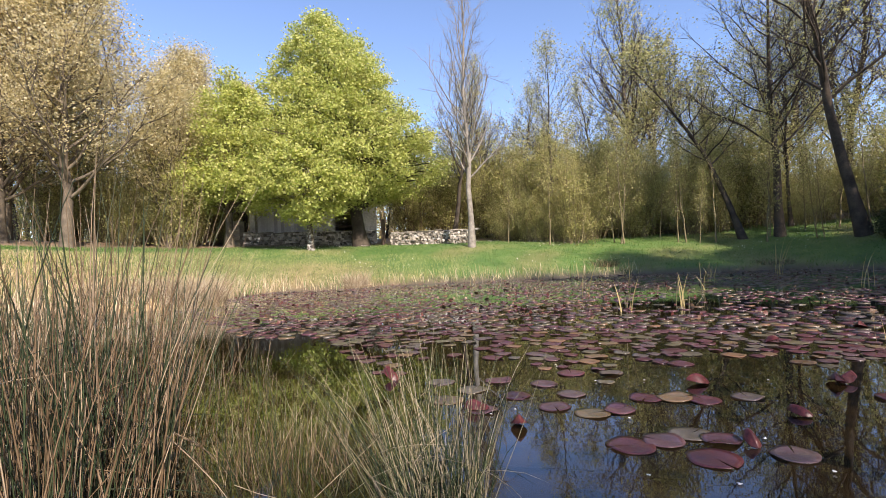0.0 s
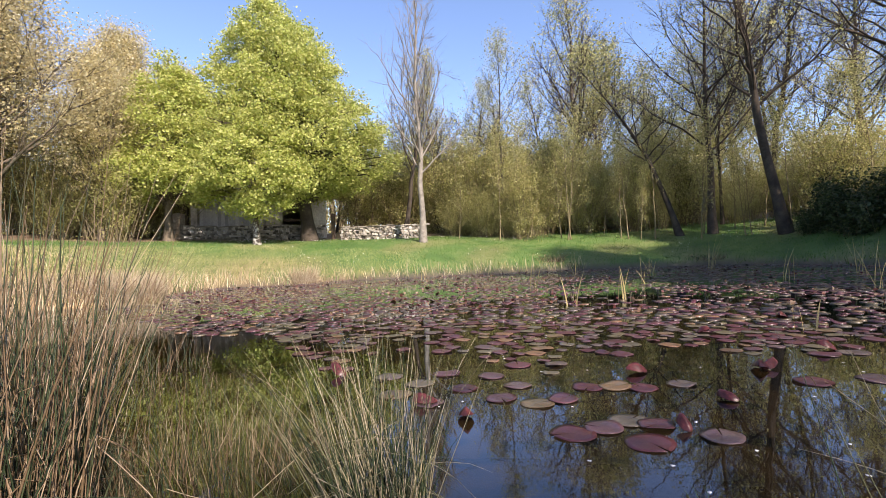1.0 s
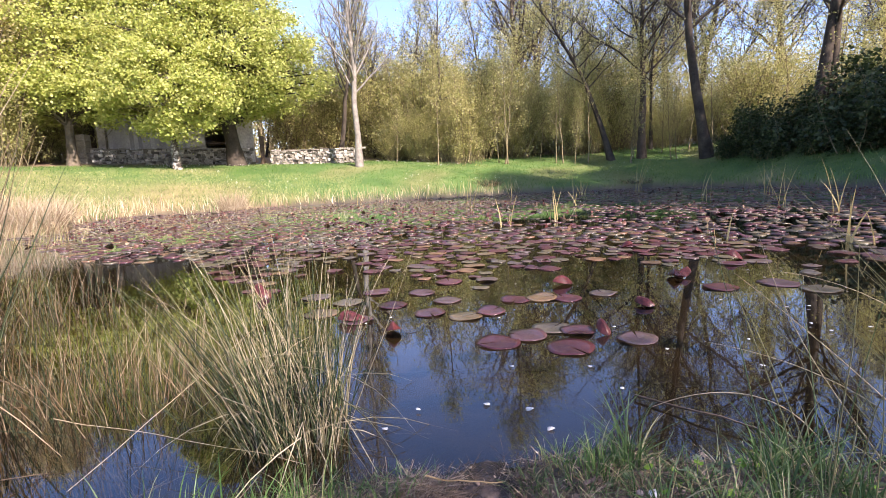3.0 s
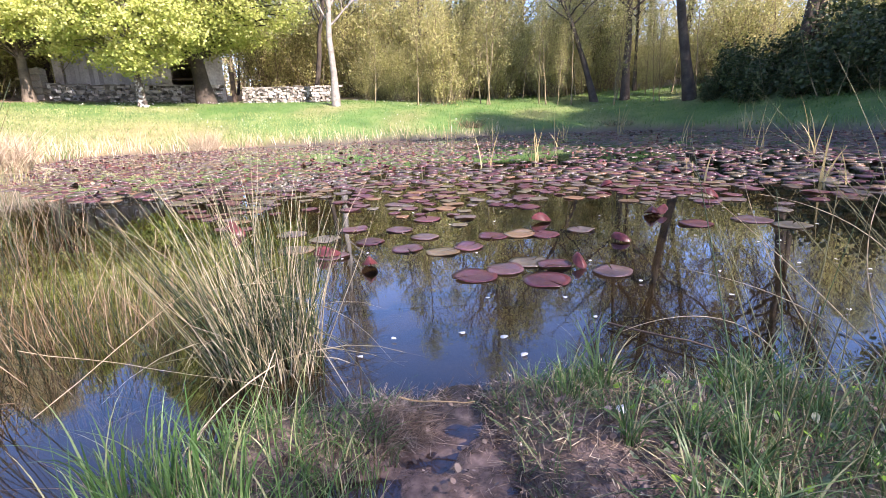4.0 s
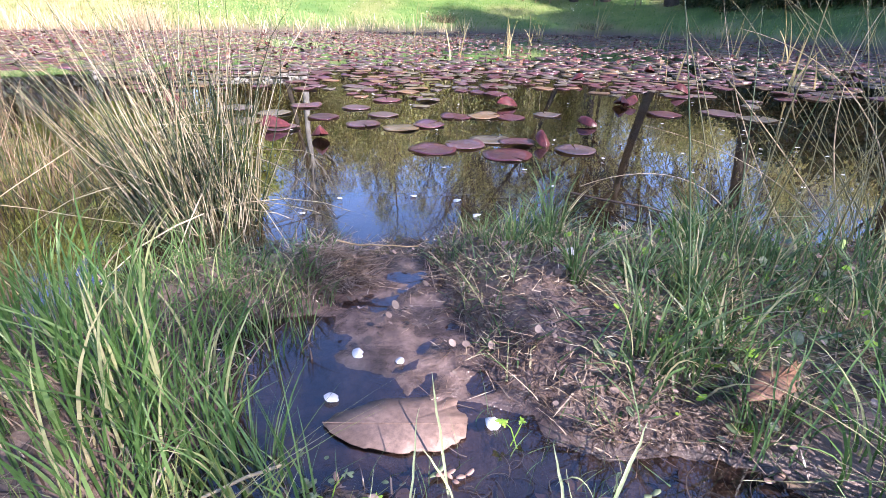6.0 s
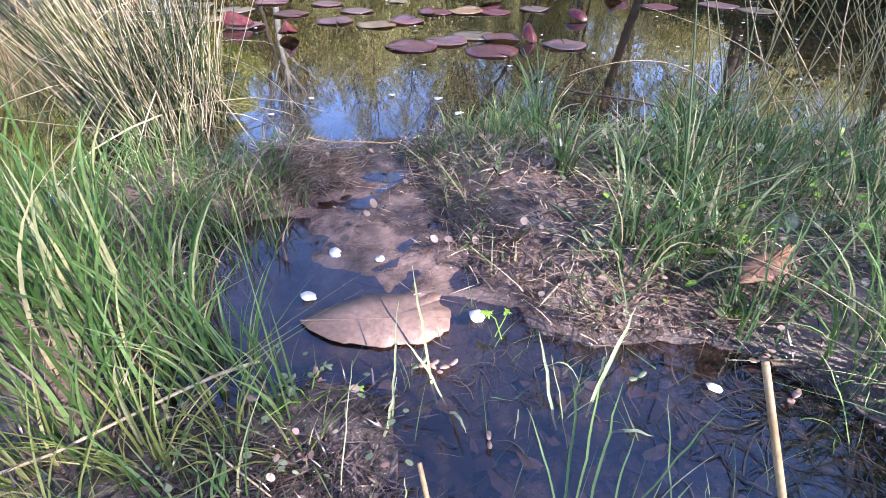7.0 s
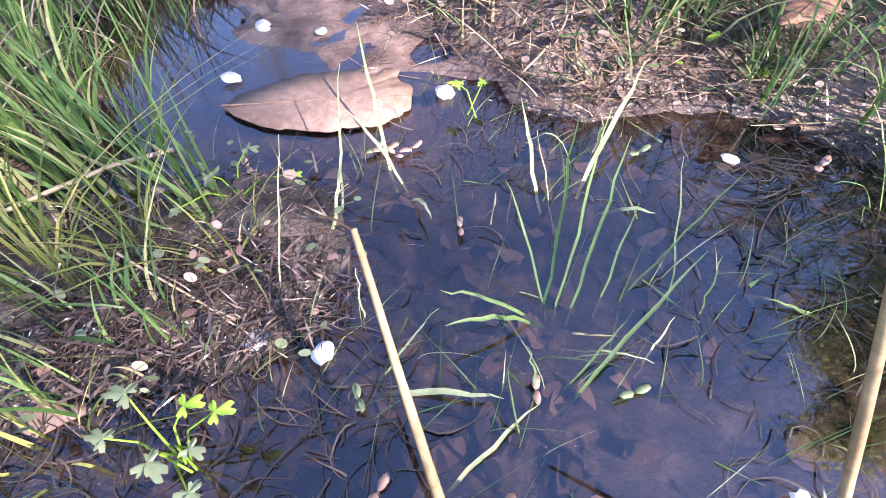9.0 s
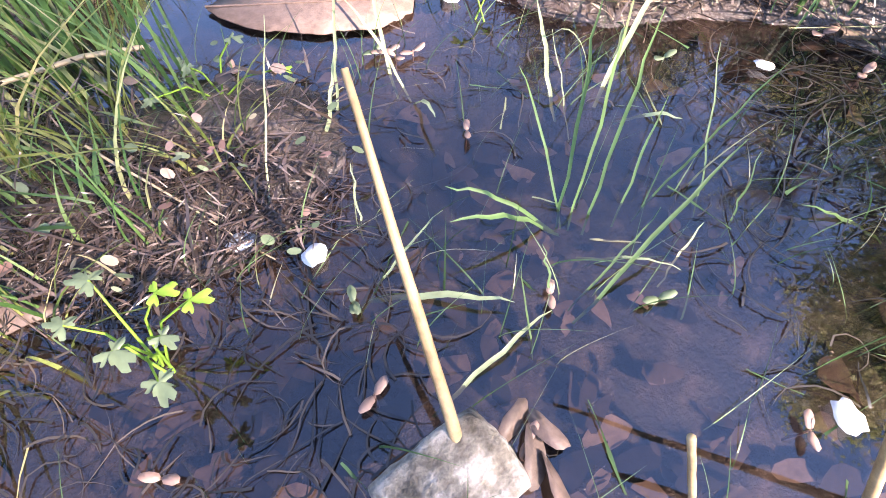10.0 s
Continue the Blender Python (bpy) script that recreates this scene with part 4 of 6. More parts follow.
rush_clump("sedge_clump", 1.2, 0.9, 0.16, 16, 0.62, RUSH, "thin arching dry sedge stems on the bank", "sedges", 10, 0.001, 0.3, (-0.75, 0.25), 0.0, z=0.04, single=True)
rush_clump("sedge_clump", 1.5, 1.05, 0.2, 18, 0.68, RUSH, "thin arching dry sedge stems on the bank", "sedges", 11, 0.001, 0.4, (-0.6, 0.1), 0.0, z=0.04, single=True)
rush_clump("sedge_clump", 0.78, 0.72, 0.14, 12, 0.55, RUSH, "tall thin green sedge stems on the bank", "sedges", 12, 0.0013, 0.5, (0.05, 0.05), 0.0, z=0.05, single=True)
rush_clump("sedge_clump", 1.15, 0.8, 0.12, 10, 0.55, RUSH, "tall thin green sedge stems on the bank", "sedges", 13, 0.0012, 0.5, (0.1, 0.1), 0.0, z=0.05, single=True)



def sedge_stems(stems, material, label):
    """Long single stems, each bent through a few points."""
    x, y, z = stems[0][0]
    root = empty("sedge_clump", x, y, z, label, "rushes", "sedges")
    for pts in stems:
        pts = np.array(pts, float) - (x, y, z)
        u, k = np.linspace(0, 1, len(pts)), np.linspace(0, 1, 14)
        fit = np.stack([np.polyval(np.polyfit(u, pts[:, i], min(3, len(pts) - 1)), k) for i in range(3)], -1)
        t = Tubes()
        t.add(fit, 0.0017 * (1 - 0.75 * k), 6)
        t.make("stem", material, root)
    return root


sedge_stems([[(0.551, 0.523, 0.02), (0.55, 0.62, 0.3), (0.54, 0.75, 0.6)], [(0.99, 1.0, 0.02), (1.04, 1.0, 0.26), (1.1, 1.0, 0.54)], [(0.72, 0.7, 0.03), (0.74, 0.76, 0.25), (0.77, 0.86, 0.5)],
             [(1.05, 0.8, 0.03), (1.1, 0.85, 0.3), (1.12, 0.95, 0.62)]], RUSH_GREEN, "tall dark green rush stems standing on the bank")
sedge_stems([[(1.36, 1.0, 0.02), (1.284, 1.0, 0.168), (1.186, 1.0, 0.313), (1.079, 1.0, 0.386), (0.95, 1.0, 0.433), (0.843, 1.0, 0.471)], [(1.28, 1.05, 0.01), (1.078, 1.05, 0.202), (0.896, 1.05, 0.36), (0.773, 1.05, 0.46)],
             [(1.05, 1.1, 0.0), (0.92, 1.1, 0.123), (0.768, 1.1, 0.159), (0.618, 1.1, 0.131)], [(1.2, 0.95, 0.02), (1.088, 0.95, 0.232), (1.053, 0.95, 0.394), (1.085, 0.95, 0.52)],
             [(1.3, 1.1, 0.0), (1.15, 1.15, 0.12), (0.98, 1.18, 0.2), (0.8, 1.2, 0.25)], [(1.1, 1.0, 0.02), (0.98, 1.02, 0.2), (0.9, 1.05, 0.36), (0.85, 1.1, 0.56)]], STRAW, "long bleached sedge stems arching over the water")

rush_clump("dead_bracken", 2.9, 23.1, 0.6, 420, 0.4, RUSH_BROWN, "low heap of russet dead bracken on the far bank", "bracken", 30, 0.006, 1.3, flop=0.4, z=0.35)
rush_clump("dead_bracken", 9.8, 22.9, 0.7, 400, 0.3, RUSH_BROWN, "low heap of russet dead bracken on the far bank", "bracken", 31, 0.006, 1.3, flop=0.4, z=0.2)
rng = np.random.RandomState(61)
x, y = scatter(1500, (-14, 18, 20, 30), lambda x, y: (shore_dist(x, y) > 1.5) & (waves(x, y, 0.8, 44) > 0.1), rng)
v, f = leaf_cards(np.stack([x, y, ground_z(x, y) + 0.1], -1), 0.035, rng)
tagged(link_mesh("daisies", v, f, PETAL), "tiny white daisies dotted over the lawn", "flowers", kind="stuff")


# ---- lily pads ----
def pad_mesh(name, seed, material, r=0.1, cup=0.0):
    rng = np.random.RandomState(seed)
    n, rings = 26, 4
    ang = np.linspace(0.07, 2 * np.pi - 0.07, n)
    ph = rng.uniform(0, 6.28, 3)
    edge = 1 + 0.04 * np.sin(2 * ang + ph[0]) + 0.025 * np.sin(5 * ang + ph[1])
    v, f = [(0, 0, 0.002)], []
    for k in range(1, rings + 1):
        q = k / rings
        for a, e in zip(ang, edge):
            lift = 0.003 + q * q * (0.0025 * math.sin(3 * a + ph[2]) * r / 0.1 + cup * r * max(0.0, math.sin(a + ph[0])) ** 3)
            v.append((math.cos(a) * r * q * e, math.sin(a) * r * q * e, max(0.002, lift)))
    for i in range(n - 1):
        f.append((0, 1 + i, 2 + i))
        for k in range(rings - 1):
            o = 1 + k * n + i
            f.append((o, o + n, o + n + 1, o + 1))
    top = len(v)
    v += [(x, y, z - 0.0016) for x, y, z in v]
    f += [tuple(top + q for q in reversed(face)) for face in f]
    o = 1 + (rings - 1) * n
    f += [(o + i, top + o + i, top + o + i + 1, o + i + 1) for i in range(n - 1)]
    return link_mesh(name, v, f, material, None, True)


LILY = [(0.0, (0.055, 0.016, 0.018)), (0.25, (0.086, 0.03, 0.037)), (0.45, (0.08, 0.048, 0.053)), (0.6, (0.088, 0.074, 0.058)), (0.8, (0.095, 0.08, 0.045)), (1.0, (0.16, 0.085, 0.047))]
PAD = stuff_mat("lily_pad", LILY, 9, 0.3, 0.2, 50, "object", 0.5, 0.004)
PAD_FAR = stuff_mat("far_lily_pad", LILY, 9, 0.34, 0.2, 50, "island", 0.5, 0.004)
CURLED = stuff_mat("curled_lily_leaf", [(0.0, (0.06, 0.014, 0.014)), (0.4, (0.1, 0.036, 0.03)), (0.7, (0.14, 0.085, 0.05)), (1.0, (0.26, 0.19, 0.13))], 9, 0.5, 0.2, 50, "island", 0.3, 0.004)
RED_LEAF = stuff_mat("red_lily_leaf", [(0.3, (0.03, 0.009, 0.01)), (0.55, (0.08, 0.02, 0.02)), (0.7, (0.11, 0.04, 0.03))], 14, 0.35, 0.3, 60, depth=0.003)
rng = np.random.RandomState(77)
spots = [(0.26, 2.41, 0.085), (0.4, 2.48, 0.08), (0.57, 2.7, 0.085), (0.72, 2.71, 0.09), (0.51, 2.06, 0.085), (0.64, 2.15, 0.09), (0.74, 2.09, 0.08), (0.95, 1.95, 0.085), (0.37, 1.99, 0.095), (0.65, 1.89, 0.1), (-0.51, 2.6, 0.095), (-0.29, 2.43, 0.08),
         (-0.13, 2.71, 0.085), (0.08, 2.51, 0.085), (0.18, 2.76, 0.08), (0.03, 2.99, 0.085), (1.79, 2.76, 0.1), (2.16, 2.79, 0.11), (2.26, 2.6, 0.1), (0.86, 2.68, 0.085), (1.09, 2.75, 0.08), (-0.4, 2.83, 0.09), (-0.26, 3.06, 0.085), (-0.63, 3.01, 0.09)]
cells = {}


def free_at(x, y, r):
    cx, cy = int(x // 0.3), int(y // 0.3)
    return all((x - a) ** 2 + (y - b) ** 2 >= (0.8 * (r + c)) ** 2 for i in (-1, 0, 1) for j in (-1, 0, 1) for a, b, c in cells.get((cx + i, cy + j), ()))


for x, y, r in spots:
    cells.setdefault((int(x // 0.3), int(y // 0.3)), []).append((x, y, r))
for _ in range(24000):
    y = 2.2 + 19.8 * rng.uniform() ** 1.7
    x = rng.uniform(-2.5 - 0.6 * y, 3.2 + 0.75 * y)
    gap = 0.8 * waves(x, y, 0.8, 12) + 0.6 * waves(x, y, 2.1, 13) + 0.3 * rng.normal()
    start = 2.15 + 0.8 * float(step((x - 0.2) / 0.6)) + 0.1 * x * (x > 1)
    if gap < max(-0.14 - 0.012 * min(8, max(0, y - 5)), 0.75 - 1.1 * (y - start) / 1.6) or x < -0.6 - (0.7 if y < 5 else 1.1) * (y - 2.5):
        continue
    r = rng.uniform(0.045, 0.098)
    if shore_dist(x, y) > -0.07 or not free_at(x, y, r):
        continue
    cells.setdefault((int(x // 0.3), int(y // 0.3)), []).append((x, y, r))
    spots.append((x, y, r))
spots.sort(key=lambda p: p[0] ** 2 + p[1] ** 2)
pads = [pad_mesh("lily_pad", 100 + i, PAD, 0.1, (0.0, 0.02, 0.06, 0.0, 0.09)[i]) for i in range(5)]
for i, (x, y, r) in enumerate(spots[:295]):
    ob = pads[i] if i < 5 else copy_thing(pads[i % 5], Matrix())
    ob.matrix_world = pose(x, y, 0.001 + 0.0007 * (i % 5), 0, 0, rng.uniform(0, 360))
    ob.scale = (r / 0.1, r / 0.1, 1)
    tagged(ob, "purple-red water lily pad floating on the pond", "lily pad", "lily pads")
v, f, n = [], [], 0
for i, (x, y, r) in enumerate(spots[295:]):
    k = 10
    a = np.linspace(0.2, 6.08, k) + rng.uniform(0, 6.28)
    lift = 0.006 + (rng.uniform(0.02, 0.05) * np.clip(np.sin(a + rng.uniform(0, 6)), 0, 1) ** 2 if rng.uniform() < 0.04 else 0 * a)
    rim = np.stack([x + np.cos(a) * r, y + np.sin(a) * r, lift], -1)
    v.append(np.concatenate([[[x, y, 0.004]], rim, rim - (0, 0, 0.005)]))
    f += [(n, n + 1 + j, n + 2 + j) for j in range(k - 1)] + [(n + 1 + j, n + 1 + k + j, n + 2 + k + j, n + 2 + j) for j in range(k - 1)]
    n += 1 + 2 * k
tagged(link_mesh("far_lily_pads", np.concatenate(v), f, PAD_FAR), "carpet of reddish lily pads on the far water", "lily pads", kind="stuff")


def curled_leaf(x, y, size, turn, tilt, seed):
    """A lily leaf folded along its midrib like a tent, one end lifted out of the water."""
    n, m = 11, 9
    v, f = [], []
    for i in range(m):
        u = -1 + 2 * i / (m - 1)
        half = math.sqrt(max(0.02, 1 - u * u)) * (1 + 0.1 * math.sin(3 * u + seed))
        for j in range(n):
            w = -1 + 2 * j / (n - 1)
            fold = 0.75 + 0.3 * u
            v.append((size * 0.62 * half * w * math.cos(fold * abs(w) ** 0.5), size * 0.75 * u, size * 0.66 * half * (1 - abs(w)) * math.sin(fold) + 0.012 * size * math.sin(5 * w + seed)))
    for i in range(m - 1):
        for j in range(n - 1):
            o = i * n + j
            f.append((o, o + 1, o + n + 1, o + n))
    top = len(v)
    v += [(x, y, z - 0.0025) for x, y, z in v]
    f += [tuple(top + q for q in reversed(face)) for face in f]
    ob = link_mesh("curled_lily_leaf", v, f, RED_LEAF, None, False)
    ob.matrix_world = pose(x, y, 0.012 + 0.4 * size * math.sin(radians(tilt)), 0, 0, turn) @ pose(0, 0, 0, tilt)
    return tagged(ob, "dark red lily leaf folded up out of the water", "lily leaf", "curled lily leaves")


for i, (x, y, s, a, t) in enumerate([(-0.32, 2.43, 0.1, 100, 8), (-0.09, 2.19, 0.085, 190, 35), (0.93, 3.03, 0.1, 100, 20), (1.67, 3.06, 0.11, 150, 30), (1.75, 3.1, 0.1, 300, 30), (-1.0, 3.1, 0.11, 60, 60),
                                     (0.84, 2.05, 0.07, 10, 60), (2.4, 3.6, 0.1, 80, 50), (3.0, 5.2, 0.12, 140, 40), (1.9, 4.4, 0.1, 220, 50), (1.2, 2.45, 0.08, 40, 15)]):
    curled_leaf(x, y, s * 0.9, a, t * 0.45, i)
rng = np.random.RandomState(78)
far = [p for p in spots[295:] if rng.uniform() < 0.25 and p[1] > 6]
c = np.array([(x + rng.normal() * 0.1, y + rng.normal() * 0.1, 0.02 + 0.03 * rng.uniform()) for x, y, r in far])
v, f = leaf_cards(c, 0.055, rng, -0.5, 0.3, 1.0)
tagged(link_mesh("upturned_leaf_litter", v, f, CURLED), "reddish upturned leaf edges among the far pads", "lily leaves", kind="stuff")


# ---- emergent shoots ----
def shoots(x, y, n, h, seed):
    rng = np.random.RandomState(seed)
    root = empty("reed_shoot", x, y, -0.05, "pale green reed shoots rising from the water", "reeds", "reed shoots")
    for _ in range(n):
        base = np.array([[rng.normal() * 0.07, rng.normal() * 0.07, 0]])
        v, f = blades(base, rng.uniform(0, 6.28, 1), h * rng.uniform(0.05, 0.35, 1), h * rng.uniform(0.5, 1.1, 1), np.array([0.02]), 5, 0.5, rng.uniform(0, 6.28, 1))
        link_mesh("blade", v, f, STRAW_GREEN, root)
    return root


for i, (x, y, n, h) in enumerate([(7.8, 17.7, 8, 1.5), (2.75, 4.5, 3, 0.35), (6.3, 8.4, 4, 0.9), (6.0, 6.9, 5, 0.9), (3.76, 4.1, 4, 0.6), (6.35, 11, 6, 0.8), (2.1, 7.8, 4, 0.6), (1.3, 7.1, 3, 0.6), (0.95, 10, 3, 0.9),
                                  (4.6, 14, 5, 0.8), (-2.4, 17, 3, 0.9), (8.6, 12, 6, 1.0), (9.4, 9.0, 5, 0.9), (3.4, 11, 4, 0.8), (5.4, 17, 5, 1.0), (7.4, 6.4, 5, 0.9), (2.6, 15, 4, 0.9)]):
    shoots(x, y, n, h, 200 + i)


# ---- near bank and puddle ----
def grass_tuft(x, y, radius, n, height, width, material, label, seed, lean=0.5, name="grass_tuft", drift=(0, 0), z=None):
    rng = np.random.RandomState(seed)
    z0 = float(ground_z(x, y)) if z is None else z
    root = empty(name, x, y, z0, label, "grass tuft", "grass tufts on the near bank")
    a, q = rng.uniform(0, 6.28, n), radius * np.sqrt(rng.uniform(size=n))
    px, py = np.cos(a) * q, np.sin(a) * q
    base = np.stack([px, py, ground_z(px + x, py + y) - z0 - 0.005], -1)
    h = height * rng.uniform(0.35, 1.15, n)
    out = np.stack([np.cos(a), np.sin(a)], -1) * lean * rng.uniform(0.1, 1.3, (n, 1)) + rng.normal(size=(n, 2)) * 0.18 + np.array(drift)
    args = base, np.arctan2(out[:, 1], out[:, 0]), h * np.hypot(out[:, 0], out[:, 1]), h, width * rng.uniform(0.5, 1.3, n)
    turn = rng.uniform(0, 6.28, n)
    for i in range(8):
        v, f = blades(*(a[i:i + 1] for a in args), 7, 1.1, turn[i:i + 1])
        link_mesh("blade", v, f, material, root)
    v, f = blades(*(a[8:] for a in args), 7, 1.1, turn[8:])
    tagged(link_mesh("blade_growth", v, f, material, root), kind="stuff")
    return root


TUFTS = [(-0.2, 0.55, 0.1, 110, 0.23, 0.0055), (-0.13, 0.6, 0.09, 100, 0.23, 0.005), (-0.27, 0.66, 0.12, 90, 0.23, 0.006), (-0.1, 0.43, 0.08, 70, 0.2, 0.005), (-0.36, 0.76, 0.1, 60, 0.24, 0.005),
         (-0.02, 0.74, 0.07, 60, 0.14, 0.003), (-0.2, 0.85, 0.12, 90, 0.14, 0.003)]
for i, (x, y, r, n, h, w) in enumerate(TUFTS):
    grass_tuft(x, y, r, int(n * 1.15), h * 1.06, w * 0.72, GRASS_BRIGHT, "lush bright green grass tuft beside the puddle", 10 + i, 0.22)
    grass_tuft(x + 0.02, y - 0.02, r, 26, h * 0.6, 0.0025, PALE_THATCH, "withered straw-brown stems in the grass tuft", 140 + i, 0.9)
for i, (x, y, r, n, h) in enumerate([(-0.08, 0.9, 0.05, 70, 0.09), (0.0, 0.89, 0.045, 60, 0.08), (-0.17, 0.95, 0.06, 70, 0.1), (0.03, 0.975, 0.04, 50, 0.07), (-0.05, 0.82, 0.05, 60, 0.1), (-0.12, 0.8, 0.05, 60, 0.12), (0.1, 1.0, 0.03, 34, 0.06),
                                     (-0.26, 0.88, 0.06, 60, 0.13), (0.3, 0.98, 0.04, 50, 0.07), (0.37, 1.02, 0.04, 50, 0.08)]):
    grass_tuft(x, y, r, n, h, 0.0026, (GRASS, GRASS_BRIGHT)[i % 2], "short green grass tuft on the pond's edge", 160 + i, 0.8)
for i, (x, y, r, n, h, w) in enumerate([(0.42, 0.93, 0.06, 110, 0.09, 0.0022), (0.49, 0.86, 0.04, 50, 0.1, 0.0022), (0.65, 0.69, 0.04, 40, 0.13, 0.003), (0.56, 0.55, 0.025, 26, 0.13, 0.003),
                                        (0.79, 0.71, 0.09, 90, 0.13, 0.0025), (1.02, 0.76, 0.1, 120, 0.15, 0.003), (0.9, 0.6, 0.1, 110, 0.15, 0.003), (1.25, 0.7, 0.12, 110, 0.18, 0.003),
                                        (0.62, 0.46, 0.035, 28, 0.14, 0.003), (0.85, 0.45, 0.08, 80, 0.16, 0.003), (0.03, 0.86, 0.05, 60, 0.09, 0.0022)]):
    grass_tuft(x, y, r, n, h, w, GRASS, "green and straw grass tuft on the wet bank", 40 + i, 0.6)
rng = np.random.RandomState(55)
for i in range(22):
    x, y = rng.uniform(0.42, 1.5), rng.uniform(0.5, 1.0)
    if ground_z(x, y) > 0.02 and shore_dist(x, y) > 0.06:
        grass_tuft(x, y, rng.uniform(0.015, 0.05), rng.randint(18, 50), rng.uniform(0.11, 0.19), 0.0038, (GRASS, GRASS_BRIGHT, GRASS)[i % 3], "coarse green grass tuft on the wet bank", 80 + i, 0.75)
for i, (x, y, n, h) in enumerate([(-0.03, 0.37, 34, 0.15), (-0.07, 0.29, 30, 0.15), (0.03, 0.39, 26, 0.13), (-0.1, 0.36, 34, 0.17), (0.0, 0.25, 20, 0.1), (0.1, 0.37, 18, 0.09), (-0.12, 0.24, 24, 0.13)]):
    grass_tuft(x, y, 0.025, n, h, 0.0024, YELLOW_BLADE, "thin arching yellow-green grass at the puddle's edge", 120 + i, 1.0)
grass_tuft(0.02, 0.31, 0.05, 40, 0.1, 0.0025, GRASS_BRIGHT, "yellow-green grass tuft at the puddle's edge", 60, 0.7, drift=(-0.2, 0.3))
grass_tuft(0.02, 0.47, 0.05, 44, 0.2, 0.0042, GRASS_BRIGHT, "yellow-green grass arching over the puddle", 64, 0.5, drift=(-0.1, 0.25))
grass_tuft(-0.06, 0.52, 0.05, 44, 0.22, 0.0042, GRASS_BRIGHT, "yellow-green grass arching over the puddle", 65, 0.5, drift=(0.1, 0.2))
grass_tuft(0.07, 0.42, 0.025, 14, 0.17, 0.004, GRASS_BRIGHT, "yellow-green grass tuft at the puddle's edge", 61, 0.5, drift=(-0.5, 0.5))
grass_tuft(0.8, 0.26, 0.06, 60, 0.2, 0.0035, GRASS, "dark overhanging grass at the puddle's edge", 62, 0.8, drift=(-0.3, 0.1))
grass_tuft(0.75, 0.12, 0.05, 40, 0.14, 0.003, GRASS, "dark overhanging grass at the puddle's edge", 63, 0.7)


def flat_litter(name, n, box, keep, length, width, material, label, seed, lift=0.012, rise=0.35):
    """Short limp blades lying every way over the ground."""
    rng = np.random.RandomState(seed)
    x, y = scatter(n, box, keep, rng)
    k = len(x)
    base = np.stack([x, y, on_bank(x, y) + rng.uniform(0, lift, k)], -1)
    l = length * rng.uniform(0.4, 1.4, k)
    v, f = blades(base, rng.uniform(0, 6.28, k), l, l * rise * rng.uniform(-0.1, 1, k), width * rng.uniform(0.5, 1.4, k), 4, 0.3)
    v = v + rng.normal(size=v.shape) * 0.0004
    return tagged(link_mesh(name, v, f, material), label, "litter", kind="stuff")


def drift_strands(name, n, box, keep, length, width, material, label, seed, z=0.001):
    """Limp strands lying on the water, each curling its own way."""
    rng = np.random.RandomState(seed)
    x, y = scatter(n, box, keep, rng)
    k, segs = len(x), 7
    turn = rng.uniform(0, 6.28, k)[:, None] + np.cumsum(rng.normal(size=(k, 1)) * 0.28 + rng.normal(size=(k, segs)) * 0.12, 1)
    l = (length * rng.uniform(0.4, 1.3, k) / segs)[:, None]
    cx = np.concatenate([x[:, None], x[:, None] + np.cumsum(np.cos(turn) * l, 1)], 1)
    cy = np.concatenate([y[:, None], y[:, None] + np.cumsum(np.sin(turn) * l, 1)], 1)
    turn = np.concatenate([turn[:, :1], turn], 1)
    w = width * rng.uniform(0.5, 1.3, (k, 1)) * (1 - np.linspace(0, 1, segs + 1) ** 2 * 0.9) / 2
    zz = z + rng.uniform(0, 0.002, (k, 1)) + 0.0015 * np.sin(np.linspace(0, 6, segs + 1))
    v = np.stack([np.stack([cx - np.sin(turn) * w, cy + np.cos(turn) * w, zz], -1), np.stack([cx + np.sin(turn) * w, cy - np.cos(turn) * w, zz], -1)], 2)
    q = np.array([[2 * i, 2 * i + 1, 2 * i + 3, 2 * i + 2] for i in range(segs)])
    f = (q[None] + np.arange(k)[:, None, None] * 2 * (segs + 1)).reshape(-1, 4)
    return tagged(link_mesh(name, v.reshape(-1, 3), f, material), label, "weed", kind="stuff")


def bare(x, y):
    return (ground_z(x, y) > 0.004) & (shore_dist(x, y) > -0.02)


def on_island(x, y):
    return np.exp(-((x - 0.07) / 0.11) ** 2 - ((y - 0.33) / 0.06) ** 2) > 0.35


flat_litter("dead_grass_thatch", 11000, (-0.5, 1.8, 0.45, 1.2), lambda x, y: bare(x, y) & (puddle(x, y) > 0), 0.045, 0.0016, DEAD, "matted dead grass on the wet bank", 1)
flat_litter("bank_moss_blades", 3000, (-0.6, 1.8, 0.3, 1.2), lambda x, y: bare(x, y) & ((x > 0.36) | (x < 0.06)) & (waves(x, y, 9, 31) > -0.25), 0.06, 0.0024, GRASS, "short limp green blades in the turf", 2, 0.02, 0.9)
flat_litter("matted_stems", 7500, (0.2, 1.5, 0.45, 1.05), bare, 0.024, 0.0009, THATCH, "rusty matted stems over the wet mud", 8, 0.014, 0.5)
flat_litter("bleached_stems", 800, (0.26, 0.9, 0.4, 1.05), bare, 0.045, 0.0009, STRAW, "bleached dead stems over the wet mud", 9, 0.02, 0.6)
flat_litter("mound_thatch", 2600, (-0.02, 0.17, 0.84, 1.03), lambda x, y: bare(x, y) & ((x - 0.09) ** 2 / 0.007 + (y - 0.93) ** 2 / 0.006 < 1), 0.05, 0.0015, PALE_THATCH, "pale matted dead grass on the mound", 18, 0.016, 0.4)
